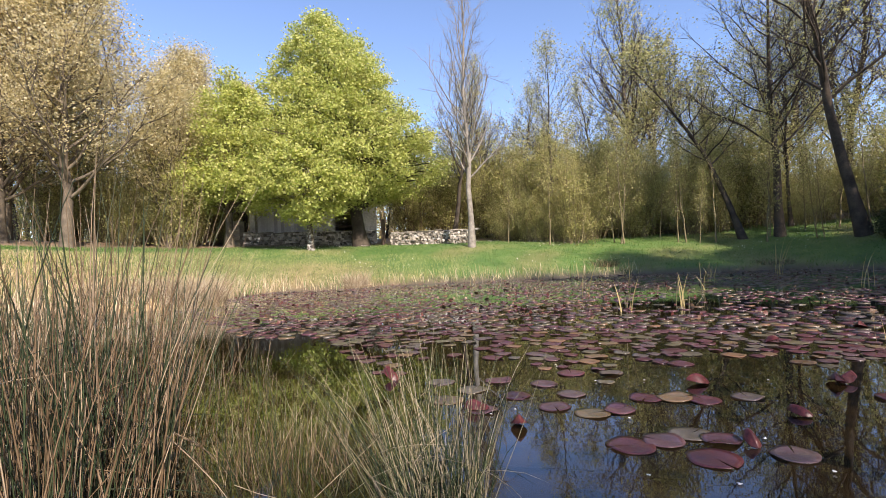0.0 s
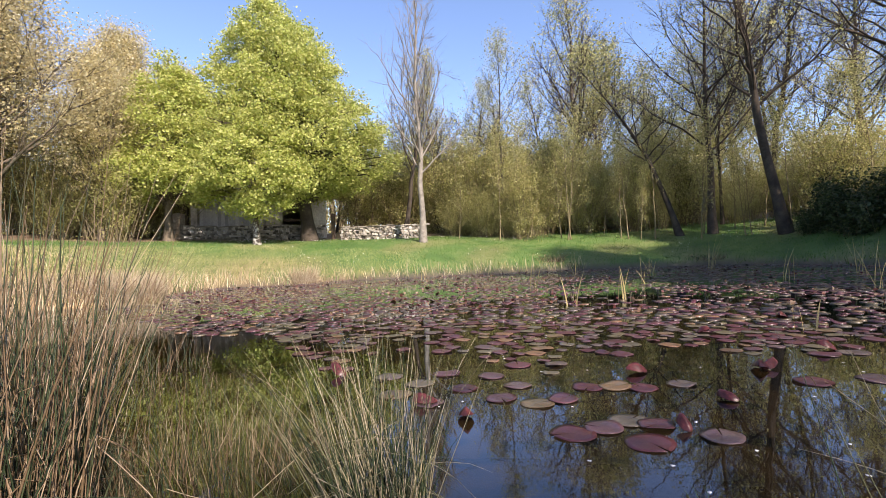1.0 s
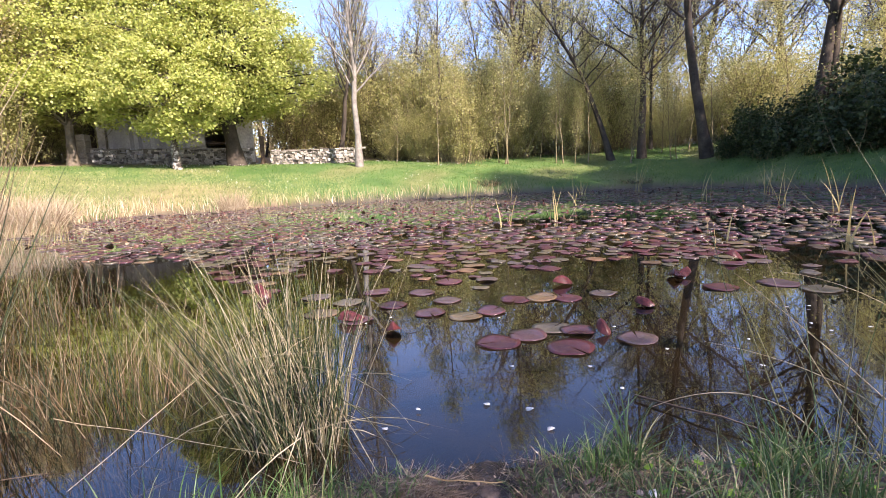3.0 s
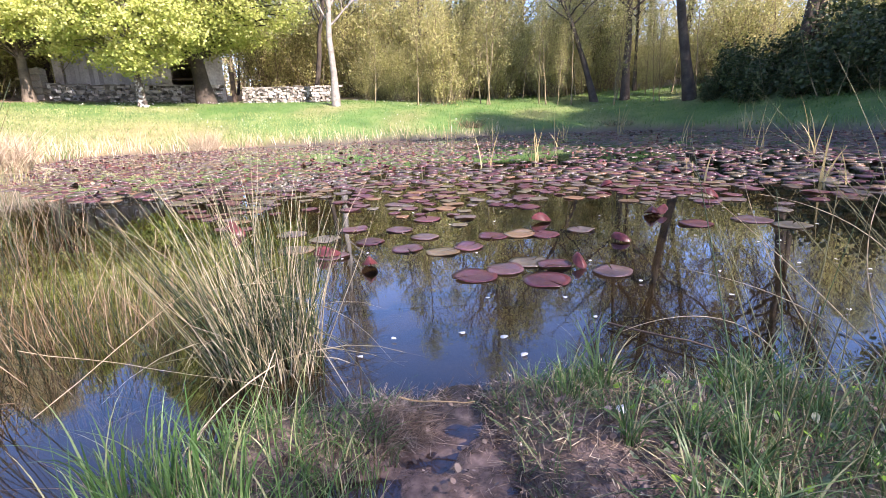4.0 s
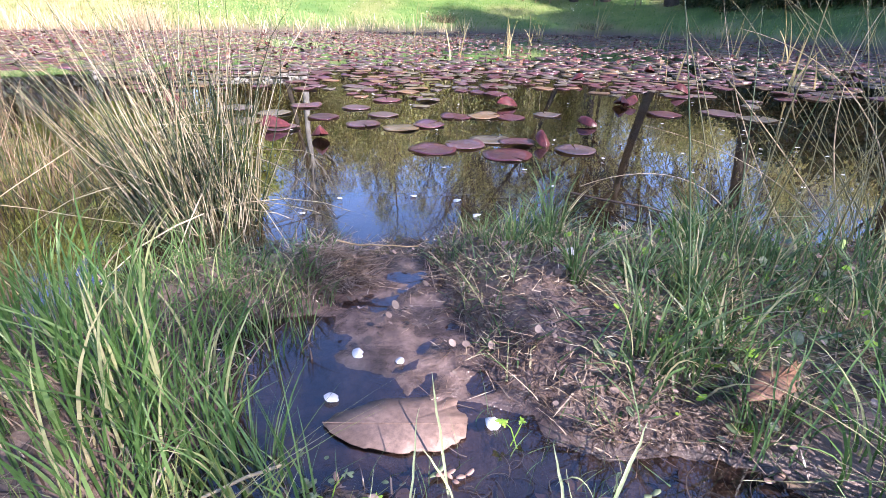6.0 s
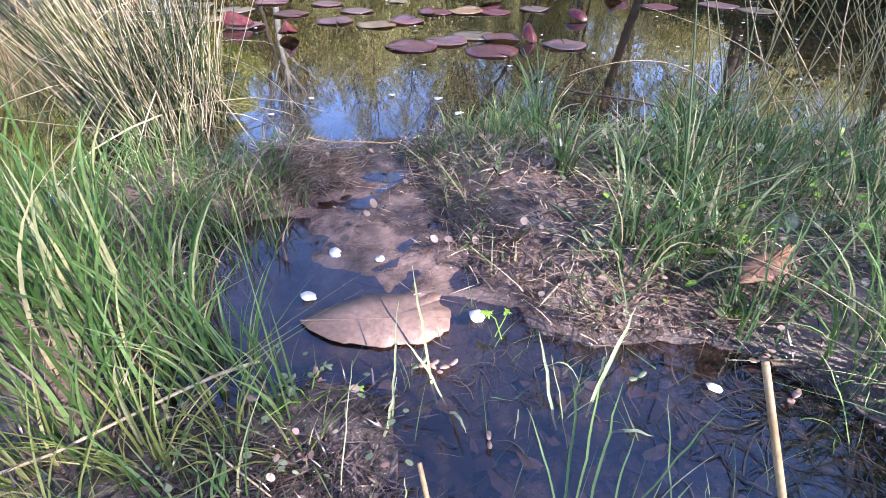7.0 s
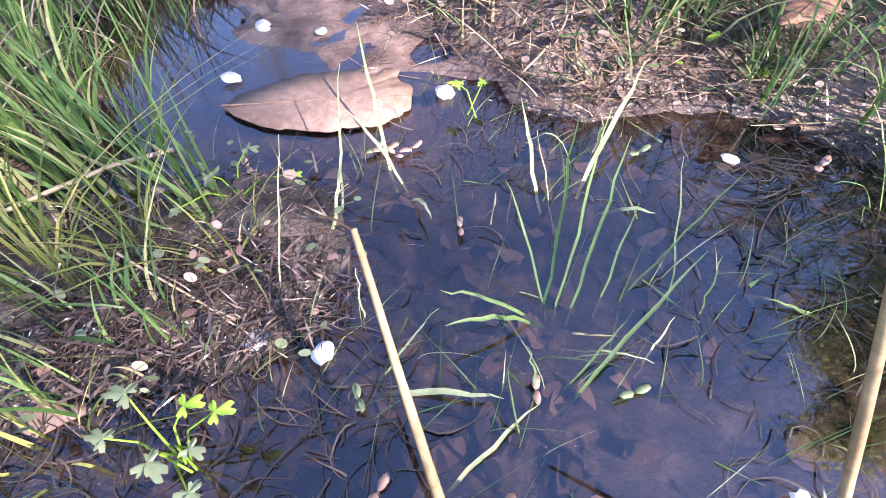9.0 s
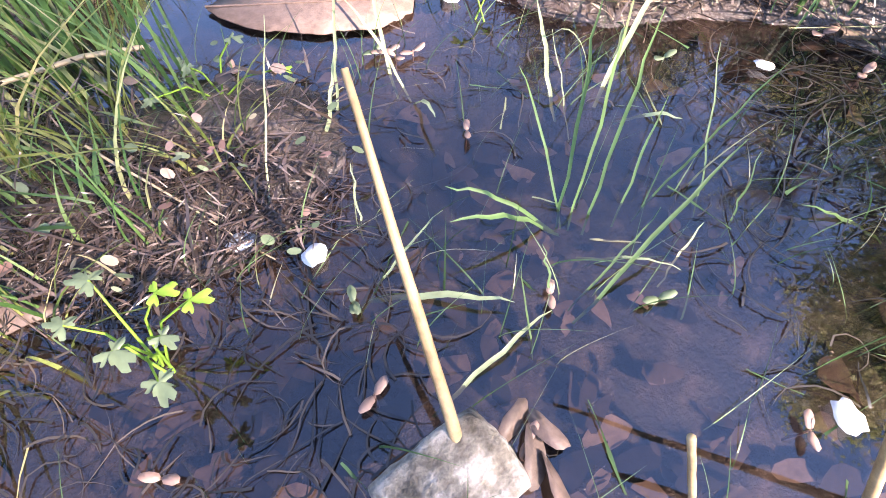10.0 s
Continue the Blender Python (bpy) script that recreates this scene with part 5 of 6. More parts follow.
flat_litter("edge_blades", 2600, (0.3, 1.0, 0.38, 1.05), lambda x, y: bare(x, y) & (waves(x, y, 14, 33) > 0.05), 0.06, 0.0022, GRASS, "green blades over the wet mud", 10, 0.02, 1.1)
flat_litter("shore_thatch", 4500, (-0.2, 1.0, 0.45, 1.1), lambda x, y: (puddle(x, y) > -0.01) & (ground_z(x, y) > -0.004) & (ground_z(x, y) < 0.04) & (shore_dist(x, y) > 0), 0.04, 0.0014, DEAD, "dead grass hanging down to the puddle", 17, 0.016, 1.0)
flat_litter("shore_roots", 8000, (-0.2, 1.0, 0.25, 1.1), lambda x, y: (puddle(x, y) > -0.012) & (ground_z(x, y) > -0.008) & (ground_z(x, y) < 0.035) & (shore_dist(x, y) > 0), 0.03, 0.0013, WET, "dark wet roots and stems along the puddle's edge", 7, 0.014, 1.1)
flat_litter("puddle_debris", 3200, (-0.08, 0.2, 0.24, 0.42), on_island, 0.022, 0.0009, WET, "tangle of dead roots and stems in the puddle", 3, 0.01, 0.2)
drift_strands("weed_strands", 480, (-0.16, 0.2, 0.08, 0.3), lambda x, y: (ground_z(x, y) < 0.004) & (puddle(x, y) > -0.16), 0.045, 0.0011, WEED_REFLECTION, "dark sodden weed strands at the puddle's surface", 24)
drift_strands("bed_strands", 420, (0.1, 0.7, 0.05, 0.5), lambda x, y: (ground_z(x, y) < 0) & (waves(x, y, 20, 45) > 0), 0.05, 0.0012, WEED_REFLECTION, "dark sodden strands drifting in the puddle", 25)
# dark strands on the water, drawn in place of grass reflections
drift_strands("mirrored_strands", 240, (0.42, 0.66, 0.1, 0.4), lambda x, y: (ground_z(x, y) < 0) & (x > 0.5 - 0.2 * (y - 0.2)), 0.09, 0.0014, WEED_REFLECTION, "dark curling strands standing in for mirrored grass blades", 26)
flat_litter("sunken_blades", 50, (0.0, 0.75, 0.08, 0.5), lambda x, y: ground_z(x, y) < 0, 0.04, 0.0011, GRASS, "limp blades lying on the puddle's surface", 4, 0.0015, 0.05)
grass_field("near_bank_grass", 5500, (-1.2, 2.2, 0.35, 1.2), lambda x, y: (ground_z(x, y) > 0.02) & ((x > 0.42) | (x < 0.02)) & (waves(x, y, 13, 32) > 0.08), 0.1, 0.0028, 0.9, GRASS, "short green and dry grass on the near bank", 5, 5, 1.0)
grass_field("rear_bank_grass", 5000, (-2.5, 3, -2.5, -0.25), lambda x, y: (ground_z(x, y) > 0.02), 0.14, 0.005, 0.6, GRASS, "green grass on the bank", 6, 4, 1.0)


def sunken_leaves():
    """Rotting leaves on the puddle's bed, each a flat curled oval."""
    rng = np.random.RandomState(21)
    x, y = scatter(1100, (-0.15, 0.85, -0.05, 0.62), lambda x, y: (ground_z(x, y) < -0.006) & (y < 0.46), rng)
    v, f = [], []
    for i in range(len(x)):
        m = 11
        a = np.linspace(0, 6.28, m, endpoint=False)
        l, w, t = rng.uniform(0.006, 0.018), rng.uniform(0.3, 0.6), rng.uniform(0, 6.28)
        ex, ey = np.cos(a) * l * (1 + 0.15 * rng.normal(size=m)), np.sin(a) * l * w * (1 + 0.15 * rng.normal(size=m))
        z = min(-0.004, float(ground_z(x[i], y[i])) + rng.uniform(0.002, 0.014)) + 0.004 * np.cos(2 * a + t) + ex * rng.normal() * 0.2
        o = len(v)
        v += list(zip(x[i] + ex * math.cos(t) - ey * math.sin(t), y[i] + ex * math.sin(t) + ey * math.cos(t), np.minimum(z, -0.0015)))
        f.append(tuple(range(o, o + m)))
    return tagged(link_mesh("sunken_leaves", np.array(v), f, SODDEN), "dark rotting leaves on the puddle's bed", "leaves", kind="stuff")


sunken_leaves()


def herb_leaves(name, n, box, keep, size, material, label, seed):
    rng = np.random.RandomState(seed)
    x, y = scatter(n, box, keep, rng)
    k = len(x)
    v, f = [], []
    for i in range(k):
        m = 9
        a = np.linspace(0, 6.28, m, endpoint=False)
        r = size * rng.uniform(0.5, 1.2)
        t = rng.normal(size=2) * 0.5
        px, py = np.cos(a) * r, np.sin(a) * r * rng.uniform(0.6, 1)
        z = on_bank(x[i], y[i]) + rng.uniform(0.006, 0.03) + px * t[0] + py * t[1]
        o = len(v)
        v += [(x[i] + px[j], y[i] + py[j], z[j]) for j in range(m)]
        f.append(tuple(range(o, o + m)))
    return tagged(link_mesh(name, np.array(v), f, material), label, "herbs", kind="stuff")


herb_leaves("bank_herbs", 330, (0.45, 1.7, 0.45, 1.05), lambda x, y: bare(x, y), 0.0075, HERB, "small round silvery herb leaves in the turf", 1)
herb_leaves("green_herbs", 260, (0.5, 1.7, 0.45, 1.05), lambda x, y: bare(x, y), 0.008, HERB_GREEN, "small round green herb leaves in the turf", 2)
herb_leaves("creeping_herbs", 60, (-0.06, 0.2, 0.27, 0.47), on_island, 0.0036, PINK_LEAF, "small pinkish creeping herb leaves on the puddle's islet", 4)
herb_leaves("islet_herbs", 80, (-0.1, 0.22, 0.25, 0.5), lambda x, y: ground_z(x, y) > -0.02, 0.0034, HERB, "small silvery herb leaves on the puddle's islet", 5)
herb_leaves("soil_crumbs", 1500, (-0.1, 1.2, 0.4, 1.05), lambda x, y: bare(x, y), 0.0055, SODDEN, "crumbs of brown leaf on the mud", 3)


# ---- single things in and round the puddle ----
def disc(name, x, y, z, r, material, label, category, group, seed, tilt=(0, 0), wob=0.12, squash=1.0, turn=0.0):
    rng = np.random.RandomState(seed)
    n = 14
    a = np.linspace(0, 6.28, n, endpoint=False)
    rr = r * (1 + wob * rng.uniform(-1, 1, n) * 0.5)
    rim = np.stack([np.cos(a) * rr, np.sin(a) * rr * squash, 0.07 * r * np.cos(2 * a + seed) + 0.0006 + 0 * a], -1)
    v = np.concatenate([[[0, 0, 0.0]], rim, rim - (0, 0, 0.0004)])
    f = [(0, 1 + i, 1 + (i + 1) % n) for i in range(n)] + [(1 + i, 1 + n + i, 1 + n + (i + 1) % n, 1 + (i + 1) % n) for i in range(n)]
    ob = link_mesh(name, v, f, material, None, False)
    ob.matrix_world = pose(x, y, z, tilt[0], tilt[1], turn)
    return tagged(ob, label, category, group) if label else ob


rng = np.random.RandomState(91)
for i, (x, y, r) in enumerate([(0.121, 0.692, 0.011), (0.185, 0.668, 0.009), (0.089, 0.598, 0.011), (0.298, 0.53, 0.012), (0.115, 0.293, 0.0085), (0.158, 0.275, 0.009), (0.525, 0.384, 0.008),
                              (0.255, 1.423, 0.012), (0.379, 1.376, 0.012), (0.412, 1.255, 0.012), (-0.047, 1.305, 0.01), (0.66, 1.675, 0.011), (0.412, 0.126, 0.009), (0.5, 0.83, 0.012)]):
    z = 0.0045 if i != 13 else float(ground_z(x, y)) + 0.03
    disc("petal", x, y, z, r, PETAL, "white blossom petal floating on the water" if i != 13 else "white blossom petal caught on the bank", "petal", "fallen petals", i, (rng.normal() * 5, rng.normal() * 5), 0.3, 0.8, rng.uniform(0, 360))
for i in range(46):
    y = 1.4 + 5.5 * rng.uniform() ** 1.5
    x = rng.uniform(-0.3 - 0.1 * y, 0.9 + 0.6 * y)
    disc("petal", x, y, 0.009, 0.009, PETAL, "white blossom petal floating on the water", "petal", "fallen petals", 50 + i, (0, 0), 0.3, 0.7, rng.uniform(0, 360))


def cane(name, a, b, r0, r1, label, seed):
    rng = np.random.RandomState(seed)
    a, b = np.array(a), np.array(b)
    u = np.linspace(0, 1, 9)
    pts = a + (b - a) * u[:, None] + rng.normal(size=(9, 3)) * 0.00015
    rad = r0 + (r1 - r0) * u
    rad[4] *= 1.05
    t = Tubes()
    t.add(np.concatenate([pts, pts[-1:] + (b - a) * 0.001]), np.r_[rad, r1 * 0.05], 10)
    root = empty(name, 0, 0, 0, label, "cane", "dry canes")
    t.make("shaft", CANE, root)
    return root


cane("dry_cane", (0.221, 0.128, 0.0), (0.196, 0.268, 0.135), 0.0034, 0.0016, "straight straw-coloured dry stalk leaning over the puddle", 1)
cane("dry_cane", (0.4, 0.078, -0.02), (0.345, 0.218, 0.258), 0.0027, 0.0017, "straight straw-coloured dry stalk leaning over the puddle", 2)
cane("dry_cane", (0.325, 0.1, -0.02), (0.306, 0.129, 0.05), 0.0018, 0.0018, "short broken dry stalk in the puddle", 3)


def twig(x0, y0, z0, x1, y1, z1, r, material, label, seed, wob=0.01):
    rng = np.random.RandomState(seed)
    u = np.linspace(0, 1, 8)
    pts = np.array([x0, y0, z0]) + np.array([x1 - x0, y1 - y0, z1 - z0]) * u[:, None] + np.cumsum(rng.normal(size=(8, 3)), 0) * wob * 0.35
    pts[0], pts[-1] = (x0, y0, z0), (x1, y1, z1)
    t = Tubes()
    t.add(pts, r * np.linspace(1, 0.5, 8), 6)
    root = empty("twig", 0, 0, 0, label, "twig", "twigs")
    t.make("stem", material, root)


twig(0.029, 0.367, 0.03, 0.135, 0.277, 0.004, 0.001, STRAW, "pale dry stem lying over the debris", 1, 0.003)
twig(0.075, 0.964, 0.075, 0.233, 0.935, 0.07, 0.002, CANE, "pale dry stem lying on the mound", 2, 0.004)
twig(0.711, 1.412, 0.012, 0.99, 1.1, 0.03, 0.004, TIMBER, "dark wet stick lying in the water", 3)
twig(0.6, 0.4, 0.012, 0.95, 0.36, 0.03, 0.0035, TIMBER, "dark wet stick at the puddle's edge", 4)
twig(0.05, 0.48, 0.02, -0.2, 0.3, 0.06, 0.002, STRAW, "pale dry stem leaning on the grass", 5, 0.006)
twig(0.14, 0.64, -0.006, 0.3, 0.55, -0.004, 0.0018, TIMBER, "dark sunken twig in the shallow channel", 6, 0.003)
twig(-0.7, 1.0, 0.06, -0.38, 1.6, 0.32, 0.001, STRAW, "long bleached fallen rush stem", 7, 0.006)
twig(-1.0, 1.36, 0.06, -0.22, 1.12, 0.02, 0.001, STRAW, "long bleached fallen rush stem", 8, 0.008)


def outline_leaf(name, pts, z, material, label, thick=0.0012, dome=0.004, rib=True, group="", curl=0.0012):
    """A fallen leaf from its outline, domed, with a raised midrib."""
    pts = np.array(pts, float)
    c = pts.mean(0)
    n = len(pts)
    v = [(0, 0, dome)]
    for k in (0.5, 1.0):
        for i, p in enumerate(pts):
            q = (p - c) * k
            v.append((q[0], q[1], dome * (1 - k) + curl * math.sin(i * 1.7) * k))
    f = [(0, 1 + i, 1 + (i + 1) % n) for i in range(n)] + [(1 + i, 1 + n + i, 1 + n + (i + 1) % n, 1 + (i + 1) % n) for i in range(n)]
    o = len(v)
    v += [(x, y, zz - thick) for x, y, zz in v]
    f += [tuple(o + q for q in reversed(face)) for face in f]
    f += [(1 + n + i, o + 1 + n + i, o + 1 + n + (i + 1) % n, 1 + n + (i + 1) % n) for i in range(n)]
    root = empty(name, c[0], c[1], z, label, "leaf", group)
    link_mesh("blade", v, f, material, root, False)
    if rib:
        far = pts[np.argmax(((pts - c) ** 2).sum(1))] - c
        t = Tubes()
        t.add([(far[0], far[1], 0.0005), (0, 0, dome + 0.0004), (-far[0] * 0.8, -far[1] * 0.8, 0.0008)], [0.0012, 0.0009, 0.0004], 5)
        t.make("midrib", material, root)
    return root


edge = [(0.082, 0.554), (0.1, 0.57), (0.125, 0.578), (0.158, 0.591), (0.19, 0.588), (0.225, 0.59), (0.259, 0.579), (0.256, 0.56), (0.268, 0.545), (0.261, 0.515), (0.245, 0.505), (0.227, 0.492),
        (0.2, 0.499), (0.175, 0.496), (0.148, 0.505), (0.12, 0.515), (0.097, 0.533)]
rng = np.random.RandomState(31)
edge = [tuple(np.array(p) * (1 - k) + np.array(q) * k + rng.normal(size=2) * 0.001) for p, q in zip(edge, edge[1:] + edge[:1]) for k in (0, 0.25, 0.5, 0.75)]
outline_leaf("fallen_leaf", edge, 0.0042, BROWN_LEAF, "large sodden brown leaf lying in the shallow puddle", dome=0.0004, curl=0.0003)
outline_leaf("fallen_leaf", [(-0.07, 0.33), (-0.044, 0.325), (-0.02, 0.3), (0, 0.277), (0.026, 0.269), (0.002, 0.264), (-0.013, 0.258), (-0.033, 0.268), (-0.06, 0.29)], 0.002, SODDEN, "dark rotting leaf floating beside the islet", dome=0.0006, curl=0.0004)
lobes = []
for i in range(26):
    u = i / 25
    w = 0.021 * math.sin(min(1.0, u * 1.15) * 3.0) * (0.86 + 0.14 * math.cos(u * 4 * 6.28)) + 0.002
    lobes.append((u, w))
along_x, along_y = np.array([0.116, 0.056]), np.array([-0.43, 0.9])
oak = [tuple(np.array([0.578, 0.46]) + along_x * u + along_y * w) for u, w in lobes] + [tuple(np.array([0.578, 0.46]) + along_x * u - along_y * w) for u, w in reversed(lobes[:-1])]
outline_leaf("oak_leaf", oak, 0.082, OAK_LEAF, "dry russet oak leaf lying on the bank grass", dome=0.003)


def crowfoot(x, y, tips, label, seed):
    """A creeping herb: leaves of three notched lobes on thin stalks."""
    rng = np.random.RandomState(seed)
    root = empty("buttercup_plant", x, y, 0.0, label, "herb")
    for lx, ly, lz, r, green in tips:
        a = np.linspace(-2.7, 2.7, 37)
        rad = r * (0.22 + 0.78 * np.abs(np.cos(a * 1.5)) ** 0.9) * (1 - 0.3 * (np.arange(37) % 4 == 2)) * (0.75 + 0.25 * np.cos(a))
        turn = math.atan2(ly - y, lx - x) + rng.normal() * 0.4
        px, py = np.cos(a + turn) * rad, np.sin(a + turn) * rad
        dz = -0.18 * rad + 0.0015 * np.sin(a * 5)
        v = np.concatenate([[[0, 0, 0]], np.stack([px, py, dz], -1)]) + np.array([lx - x, ly - y, lz])
        f = [(0, 1 + i, 2 + i) for i in range(36)]
        link_mesh("leaf", v, f, HERB_GREEN if green else HERB, root)
        t = Tubes()
        t.add([(rng.normal() * 0.004, rng.normal() * 0.004, 0), ((lx - x) * 0.45, (ly - y) * 0.45, lz * 0.75), (lx - x, ly - y, lz)], [0.0009, 0.0007, 0.0005], 5)
        t.make("stalk", HERB_GREEN, root)


crowfoot(0.075, 0.228, [(0.061, 0.252, 0.05, 0.0125, 0), (0.054, 0.23, 0.05, 0.0105, 0), (0.077, 0.213, 0.05, 0.0125, 0), (0.097, 0.216, 0.05, 0.009, 0), (0.098, 0.195, 0.05, 0.0115, 0), (0.092, 0.239, 0.05, 0.0105, 1), (0.108, 0.232, 0.05, 0.0105, 1)],
         "creeping herb with lobed silvery and bright green leaves", 1)
crowfoot(0.32, 0.5, [(0.305, 0.507, 0.03, 0.012, 1), (0.33, 0.51, 0.025, 0.009, 1)], "small bright green lobed herb at the puddle's edge", 2)
crowfoot(0.1, 0.43, [(0.09, 0.42, 0.04, 0.009, 0), (0.12, 0.44, 0.045, 0.009, 0), (0.15, 0.42, 0.03, 0.008, 1), (0.07, 0.39, 0.04, 0.009, 0)], "creeping herb with lobed silvery leaves", 3)
crowfoot(0.66, 0.6, [(0.64, 0.61, 0.07, 0.014, 1), (0.7, 0.62, 0.08, 0.014, 1), (0.74, 0.58, 0.07, 0.014, 0)], "creeping herb with lobed green leaves on the bank", 4)
crowfoot(0.62, 0.9, [(0.6, 0.9, 0.1, 0.016, 0), (0.63, 0.92, 0.11, 0.016, 0), (0.65, 0.89, 0.1, 0.014, 0)], "creeping herb with lobed pale leaves on the bank", 5)


def seedling(x, y, r, turn, material, seed):
    root = empty("seedling", x, y, 0.001, "tiny seedling with two oval leaves in the puddle", "seedling", "seedlings")
    for s in (-1, 1):
        ob = disc("leaf", 0, 0, 0, r, material, "", "", "", seed + s, (0, -14 * s), 0.2, 0.5)
        ob.parent = root
        ob.matrix_basis = pose(s * r * 1.05 * math.cos(turn), s * r * 1.05 * math.sin(turn), 0.004, 0, -14 * s, math.degrees(turn))
    t = Tubes()
    t.add([(0, 0, -0.02), (0, 0, 0.004)], [0.0007, 0.0006], 5)
    t.make("stem", material, root)


for i, (x, y, r, a) in enumerate([(0.182, 0.185, 0.0055, 0.8), (0.081, 0.167, 0.005, -0.3), (0.348, 0.2065, 0.0055, 0.1), (0.389, 0.124, 0.005, 1.2), (0.252, 0.148, 0.005, 0.9), (0.177, 0.239, 0.004, 1.5),
                                 (0.228, 0.461, 0.006, 0.2), (0.25, 0.457, 0.006, 0.4), (0.073, 0.459, 0.007, 0.6), (0.105, 0.385, 0.006, 0.1), (0.14, 0.36, 0.006, 1.0), (0.45, 0.41, 0.006, 0.3), (0.6, 0.36, 0.007, 0.5), (0.66, 0.33, 0.007, 2.0),
                                 (0.219, 0.464, 0.006, 0.7), (0.235, 0.453, 0.005, 2.2), (0.272, 0.359, 0.005, 1.4), (0.178, 0.24, 0.005, 1.7), (0.601, 0.414, 0.008, 0.2), (0.622, 0.413, 0.007, 1.1), (0.071, 0.445, 0.006, 0.4), (0.107, 0.464, 0.006, 1.9), (0.288, 0.221, 0.005, 1.3)]):
    seedling(x, y, r, a, PINK_LEAF if i % 3 != 2 else HERB, 400 + i)


def single_blade(parent, a, b, width, sag, material, seed):
    """One long blade from a to b, arching up by sag."""
    rng = np.random.RandomState(seed)
    a, b = np.array(a), np.array(b)
    u = np.linspace(0, 1, 10)[:, None]
    c = a + (b - a) * u + np.array([0, 0, 1]) * sag * 4 * u * (1 - u) + rng.normal(size=(10, 3)) * 0.0007
    d = (b - a) / np.linalg.norm(b - a)
    side = np.cross(d, (0, 0, 1.0)) + rng.normal(size=3) * 0.25
    side /= np.linalg.norm(side)
    w = width * (0.65 + 0.5 * np.sin(np.pi * np.clip(u * 0.9, 0, 1))) * (1 - u**4) / 2 + 0.0002
    keel = np.cross(side, d) * w * 0.35
    v = np.concatenate([c - side * w, c - keel, c + side * w])
    f = [(i, i + 1, 11 + i, 10 + i) for i in range(9)] + [(10 + i, 11 + i, 21 + i, 20 + i) for i in range(9)]
    return link_mesh("blade", v, f, material, parent, True)


def water_grass(rows, label, material, seed, slim=0.7):
    root = empty("water_grass", rows[0][0], rows[0][1], 0.0, label, "grass", "grass in the puddle")
    o = np.array([rows[0][0], rows[0][1], 0.0])
    for i, (ax, ay, bx, by, bz, w, sag) in enumerate(rows):
        single_blade(root, np.array([ax, ay, -0.012]) - o, np.array([bx, by, bz]) - o, w * slim, sag, material, seed * 20 + i)


water_grass([(0.313, 0.274, 0.348, 0.36, 0.1, 0.003, 0.006), (0.32, 0.271, 0.356, 0.34, 0.12, 0.003, 0.004), (0.328, 0.267, 0.373, 0.335, 0.1, 0.0024, 0.004), (0.35, 0.269, 0.389, 0.319, 0.05, 0.0018, 0.002),
             (0.313, 0.27, 0.237, 0.264, 0.03, 0.004, 0.012), (0.311, 0.272, 0.241, 0.29, 0.03, 0.003, 0.01), (0.316, 0.275, 0.3, 0.35, 0.06, 0.002, 0.01)], "spray of yellow-green grass rising from the puddle", GRASS_BRIGHT, 1)
water_grass([(0.301, 0.208, 0.406, 0.266, 0.06, 0.003, 0.006), (0.291, 0.216, 0.285, 0.24, 0.03, 0.002, 0.002), (0.27, 0.191, 0.266, 0.225, 0.04, 0.0024, 0.002), (0.365, 0.271, 0.471, 0.323, 0.06, 0.002, 0.004),
             (0.408, 0.264, 0.425, 0.338, 0.07, 0.0014, 0.004), (0.418, 0.246, 0.431, 0.27, 0.04, 0.0016, 0.002), (0.3, 0.215, 0.36, 0.25, 0.03, 0.0014, 0.006)], "thin green grass blades rising from the puddle", GRASS, 2)
water_grass([(0.185, 0.247, 0.266, 0.219, 0.008, 0.005, 0.008), (0.21, 0.172, 0.285, 0.212, 0.006, 0.003, 0.01), (0.18, 0.24, 0.24, 0.29, 0.01, 0.0018, 0.008), (0.32, 0.25, 0.37, 0.222, 0.004, 0.0014, 0.006), (0.36, 0.222, 0.4, 0.25, 0.004, 0.0014, 0.006)],
            "broad pale green blades lying on the puddle", PALE_BLADE, 3)
water_grass([(0.23, 0.42, 0.22, 0.56, 0.07, 0.004, 0.004), (0.24, 0.41, 0.25, 0.36, 0.02, 0.004, 0.01), (0.24, 0.415, 0.2, 0.45, 0.06, 0.004, 0.01), (0.18, 0.39, 0.2, 0.5, 0.07, 0.003, 0.004), (0.13, 0.3, 0.15, 0.42, 0.07, 0.0014, 0.004),
             (0.188, 0.288, 0.188, 0.32, 0.03, 0.0014, 0.001), (0.17, 0.37, 0.19, 0.41, 0.05, 0.004, 0.002)], "grass blades rising from the puddle's edge", PALE_BLADE, 4)
water_grass([(0.39, 0.41, 0.34, 0.42, 0.02, 0.004, 0.03), (0.38, 0.38, 0.46, 0.46, 0.06, 0.005, 0.01), (0.345, 0.37, 0.35, 0.46, 0.04, 0.004, 0.004), (0.39, 0.36, 0.43, 0.34, 0.005, 0.005, 0.006), (0.41, 0.42, 0.42, 0.43, 0.002, 0.003, 0.03), (0.35, 0.35, 0.36, 0.44, 0.02, 0.0016, 0.004)],
            "looping pale green blades over the puddle", PALE_BLADE, 5)
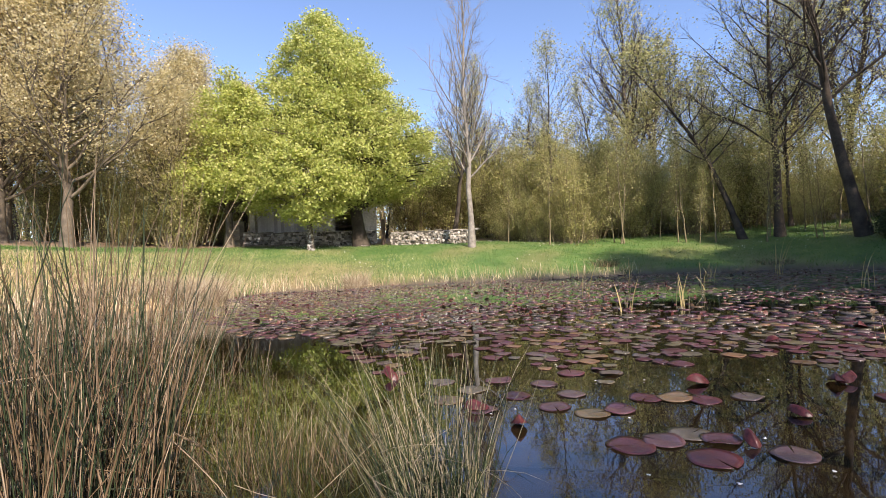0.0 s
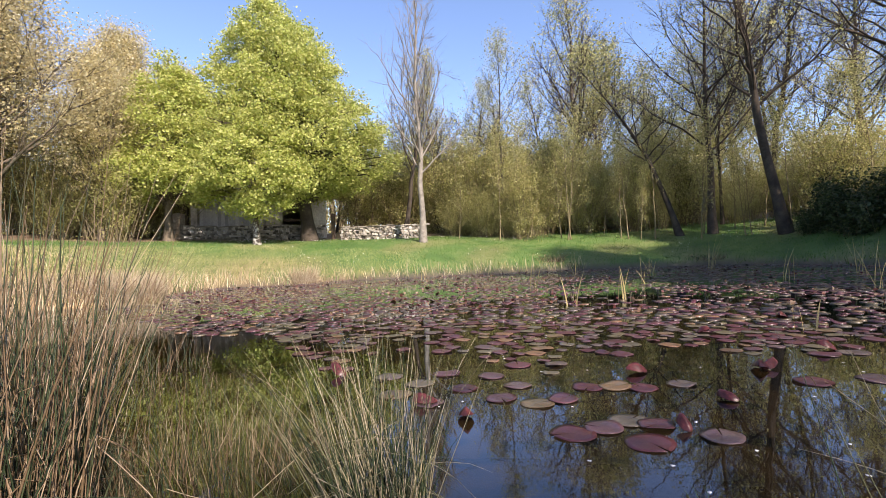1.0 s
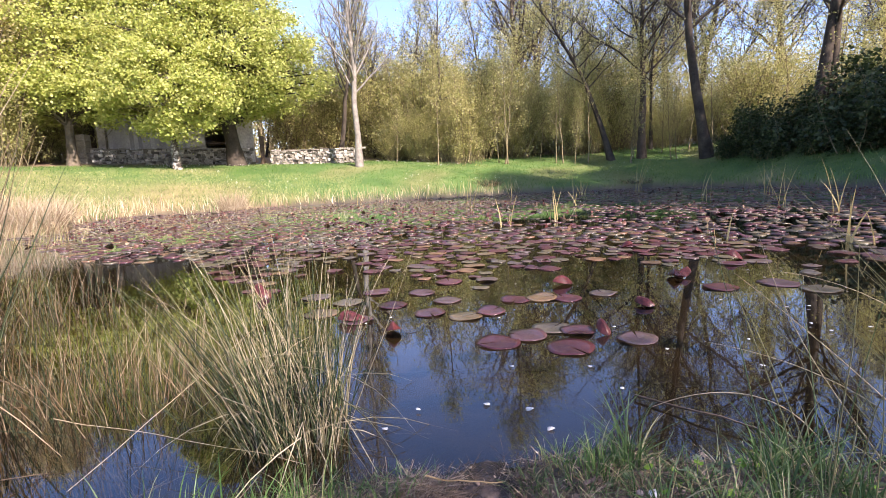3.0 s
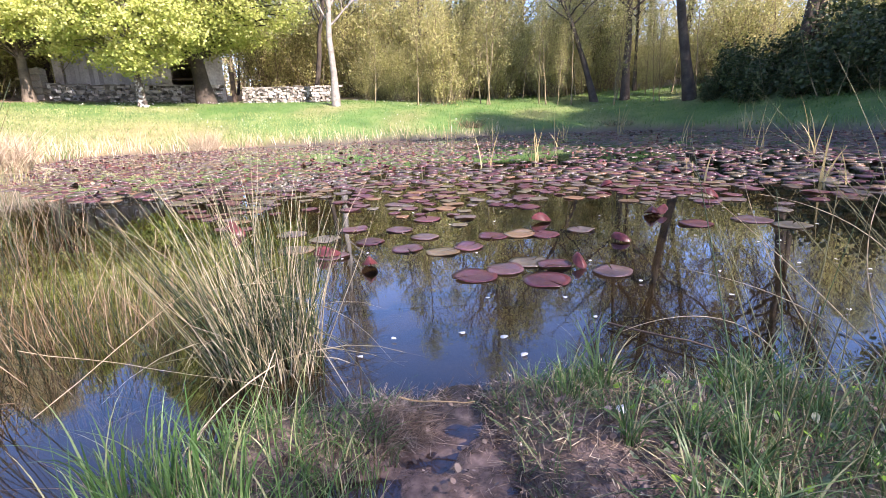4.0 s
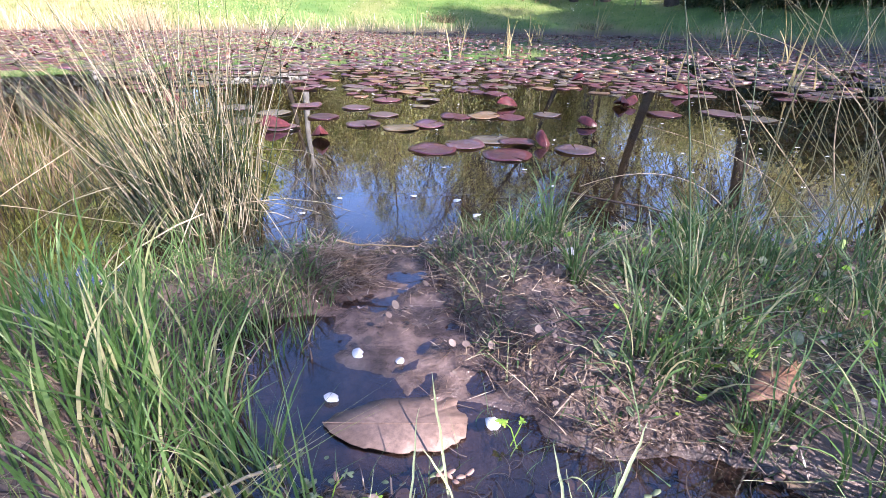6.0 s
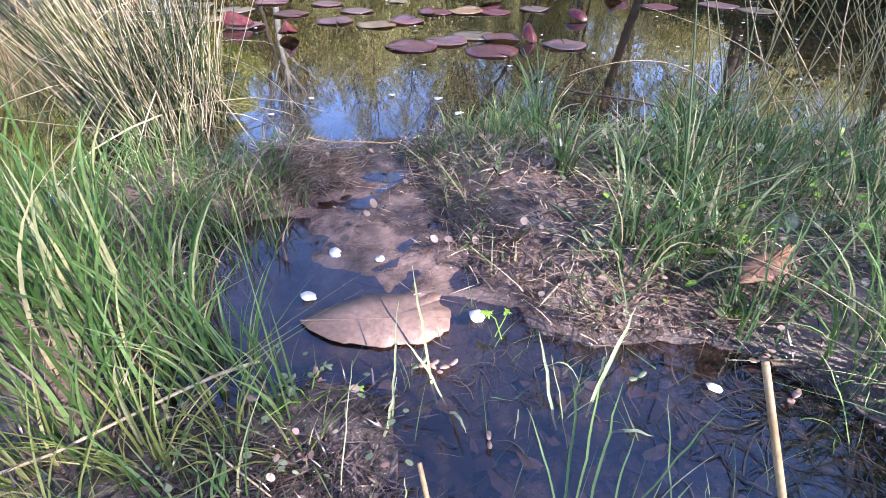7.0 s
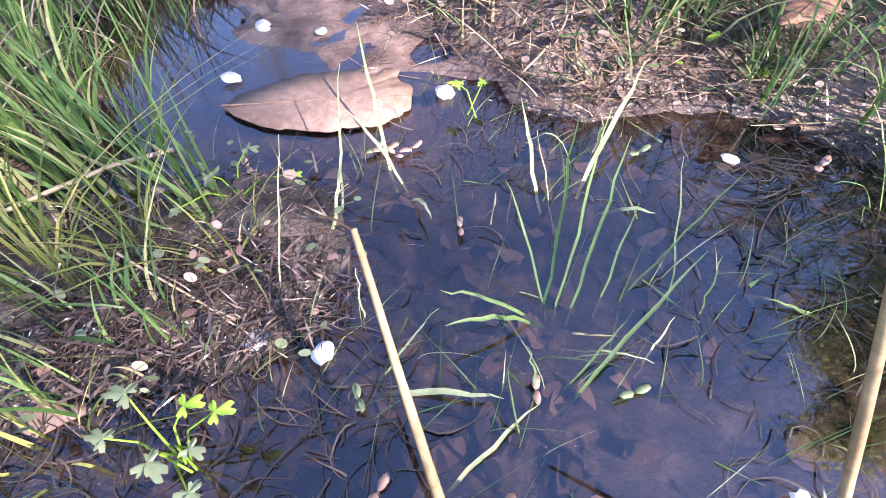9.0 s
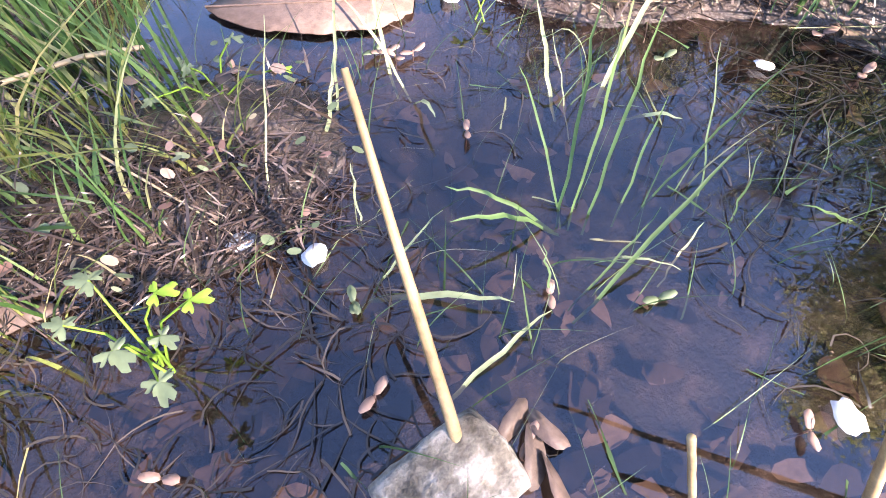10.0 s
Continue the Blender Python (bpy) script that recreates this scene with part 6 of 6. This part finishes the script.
water_grass([(0.476, 0.509, 0.56, 0.53, 0.06, 0.004, 0.05), (0.553, 0.538, 0.6, 0.6, 0.16, 0.003, 0.01), (0.57, 0.444, 0.6, 0.5, 0.16, 0.003, 0.01), (0.581, 0.424, 0.68, 0.5, 0.16, 0.0035, 0.01), (0.609, 0.418, 0.74, 0.48, 0.18, 0.003, 0.01), (0.6, 0.43, 0.62, 0.5, 0.2, 0.0025, 0.01)],
            "tall green blades at the puddle's edge", GRASS_BRIGHT, 6)
water_grass([(0.62, 0.3, 0.6, 0.36, 0.07, 0.002, 0.01), (0.625, 0.3, 0.66, 0.36, 0.06, 0.002, 0.01), (0.62, 0.31, 0.56, 0.32, 0.03, 0.002, 0.015), (0.7, 0.3, 0.64, 0.28, 0.03, 0.004, 0.02), (0.52, 0.22, 0.47, 0.25, 0.005, 0.004, 0.004)], "curved green blades in the puddle", GRASS_BRIGHT, 7)


def puddle_blades():
    """Thin blades and loops rising out of the puddle."""
    rng = np.random.RandomState(66)
    x, y = scatter(420, (0.02, 0.8, 0.08, 0.56), lambda x, y: (ground_z(x, y) < 0.004) & (waves(x, y, 16, 41) > -0.15), rng)
    k = len(x)
    base = np.stack([x, y, np.full(k, -0.006)], -1)
    h = rng.uniform(0.012, 0.06, k)
    v, f = blades(base, rng.uniform(-0.6, 2.2, k), rng.uniform(0.02, 0.07, k), h, rng.uniform(0.0005, 0.0013, k), 7, rng.uniform(0.4, 1.4), rng.uniform(0, 6.28, k))
    tagged(link_mesh("puddle_blades", v, f, GRASS), "thin green and straw blades in the puddle", "grass", kind="stuff")


puddle_blades()
grass_tuft(0.72, 0.2, 0.05, 60, 0.24, 0.0026, GRASS, "long grass drooping over the puddle", 73, 1.0, drift=(-0.3, 0.1))
grass_tuft(0.72, 0.33, 0.05, 50, 0.2, 0.0026, GRASS, "long grass drooping over the puddle", 74, 1.0, drift=(-0.4, 0.0))
grass_tuft(0.72, 0.07, 0.05, 50, 0.24, 0.0026, GRASS, "long grass drooping over the puddle", 75, 0.9, drift=(-0.3, 0.2))
grass_tuft(0.7, 0.37, 0.05, 60, 0.2, 0.003, GRASS_BRIGHT, "drooping grass at the puddle's edge", 71, 0.9, drift=(-0.3, -0.1))
grass_tuft(0.74, 0.26, 0.035, 24, 0.16, 0.0028, GRASS_BRIGHT, "drooping grass at the puddle's edge", 72, 0.9, drift=(-0.2, 0.2))


def boulder(x, y, z, sx, sy, sz, turn, label, seed):
    bm = bmesh.new()
    bmesh.ops.create_icosphere(bm, subdivisions=4, radius=1)
    for v in bm.verts:
        c = v.co.copy()
        m = max(abs(c.x), abs(c.y), abs(c.z))
        c = c.lerp(c / m * 0.86, 0.6)
        c *= 1 + 0.16 * noise.noise(c * 1.6 + Vector((seed, 0, 0))) + 0.05 * noise.noise(c * 6)
        v.co = (c.x * sx, c.y * sy, c.z * sz)
    for fc in bm.faces:
        fc.smooth = True
    me = bpy.data.meshes.new("stone")
    bm.to_mesh(me)
    bm.free()
    me.materials.append(STONE)
    ob = new("stone", me)
    ob.matrix_world = pose(x, y, z, 8, -10, turn)
    return tagged(ob, label, "stone")


for i, (x, y, s, a, tilt) in enumerate([(0.252, 0.142, 0.03, 70, 35), (0.258, 0.128, 0.026, 95, 50), (0.247, 0.158, 0.024, 40, 30), (0.262, 0.15, 0.022, 120, 15)]):
    disc("sodden_leaf", x, y, 0.006, s * 0.6, (SODDEN, BROWN_LEAF)[i % 2], "dark sodden dead leaf leaning on the stone", "leaf", "leaves by the stone", 500 + i, (tilt, 10), 0.3, 0.4, a)
boulder(0.212, 0.138, 0.0, 0.036, 0.026, 0.024, 25, "pale rough stone half sunk in the puddle", 3)
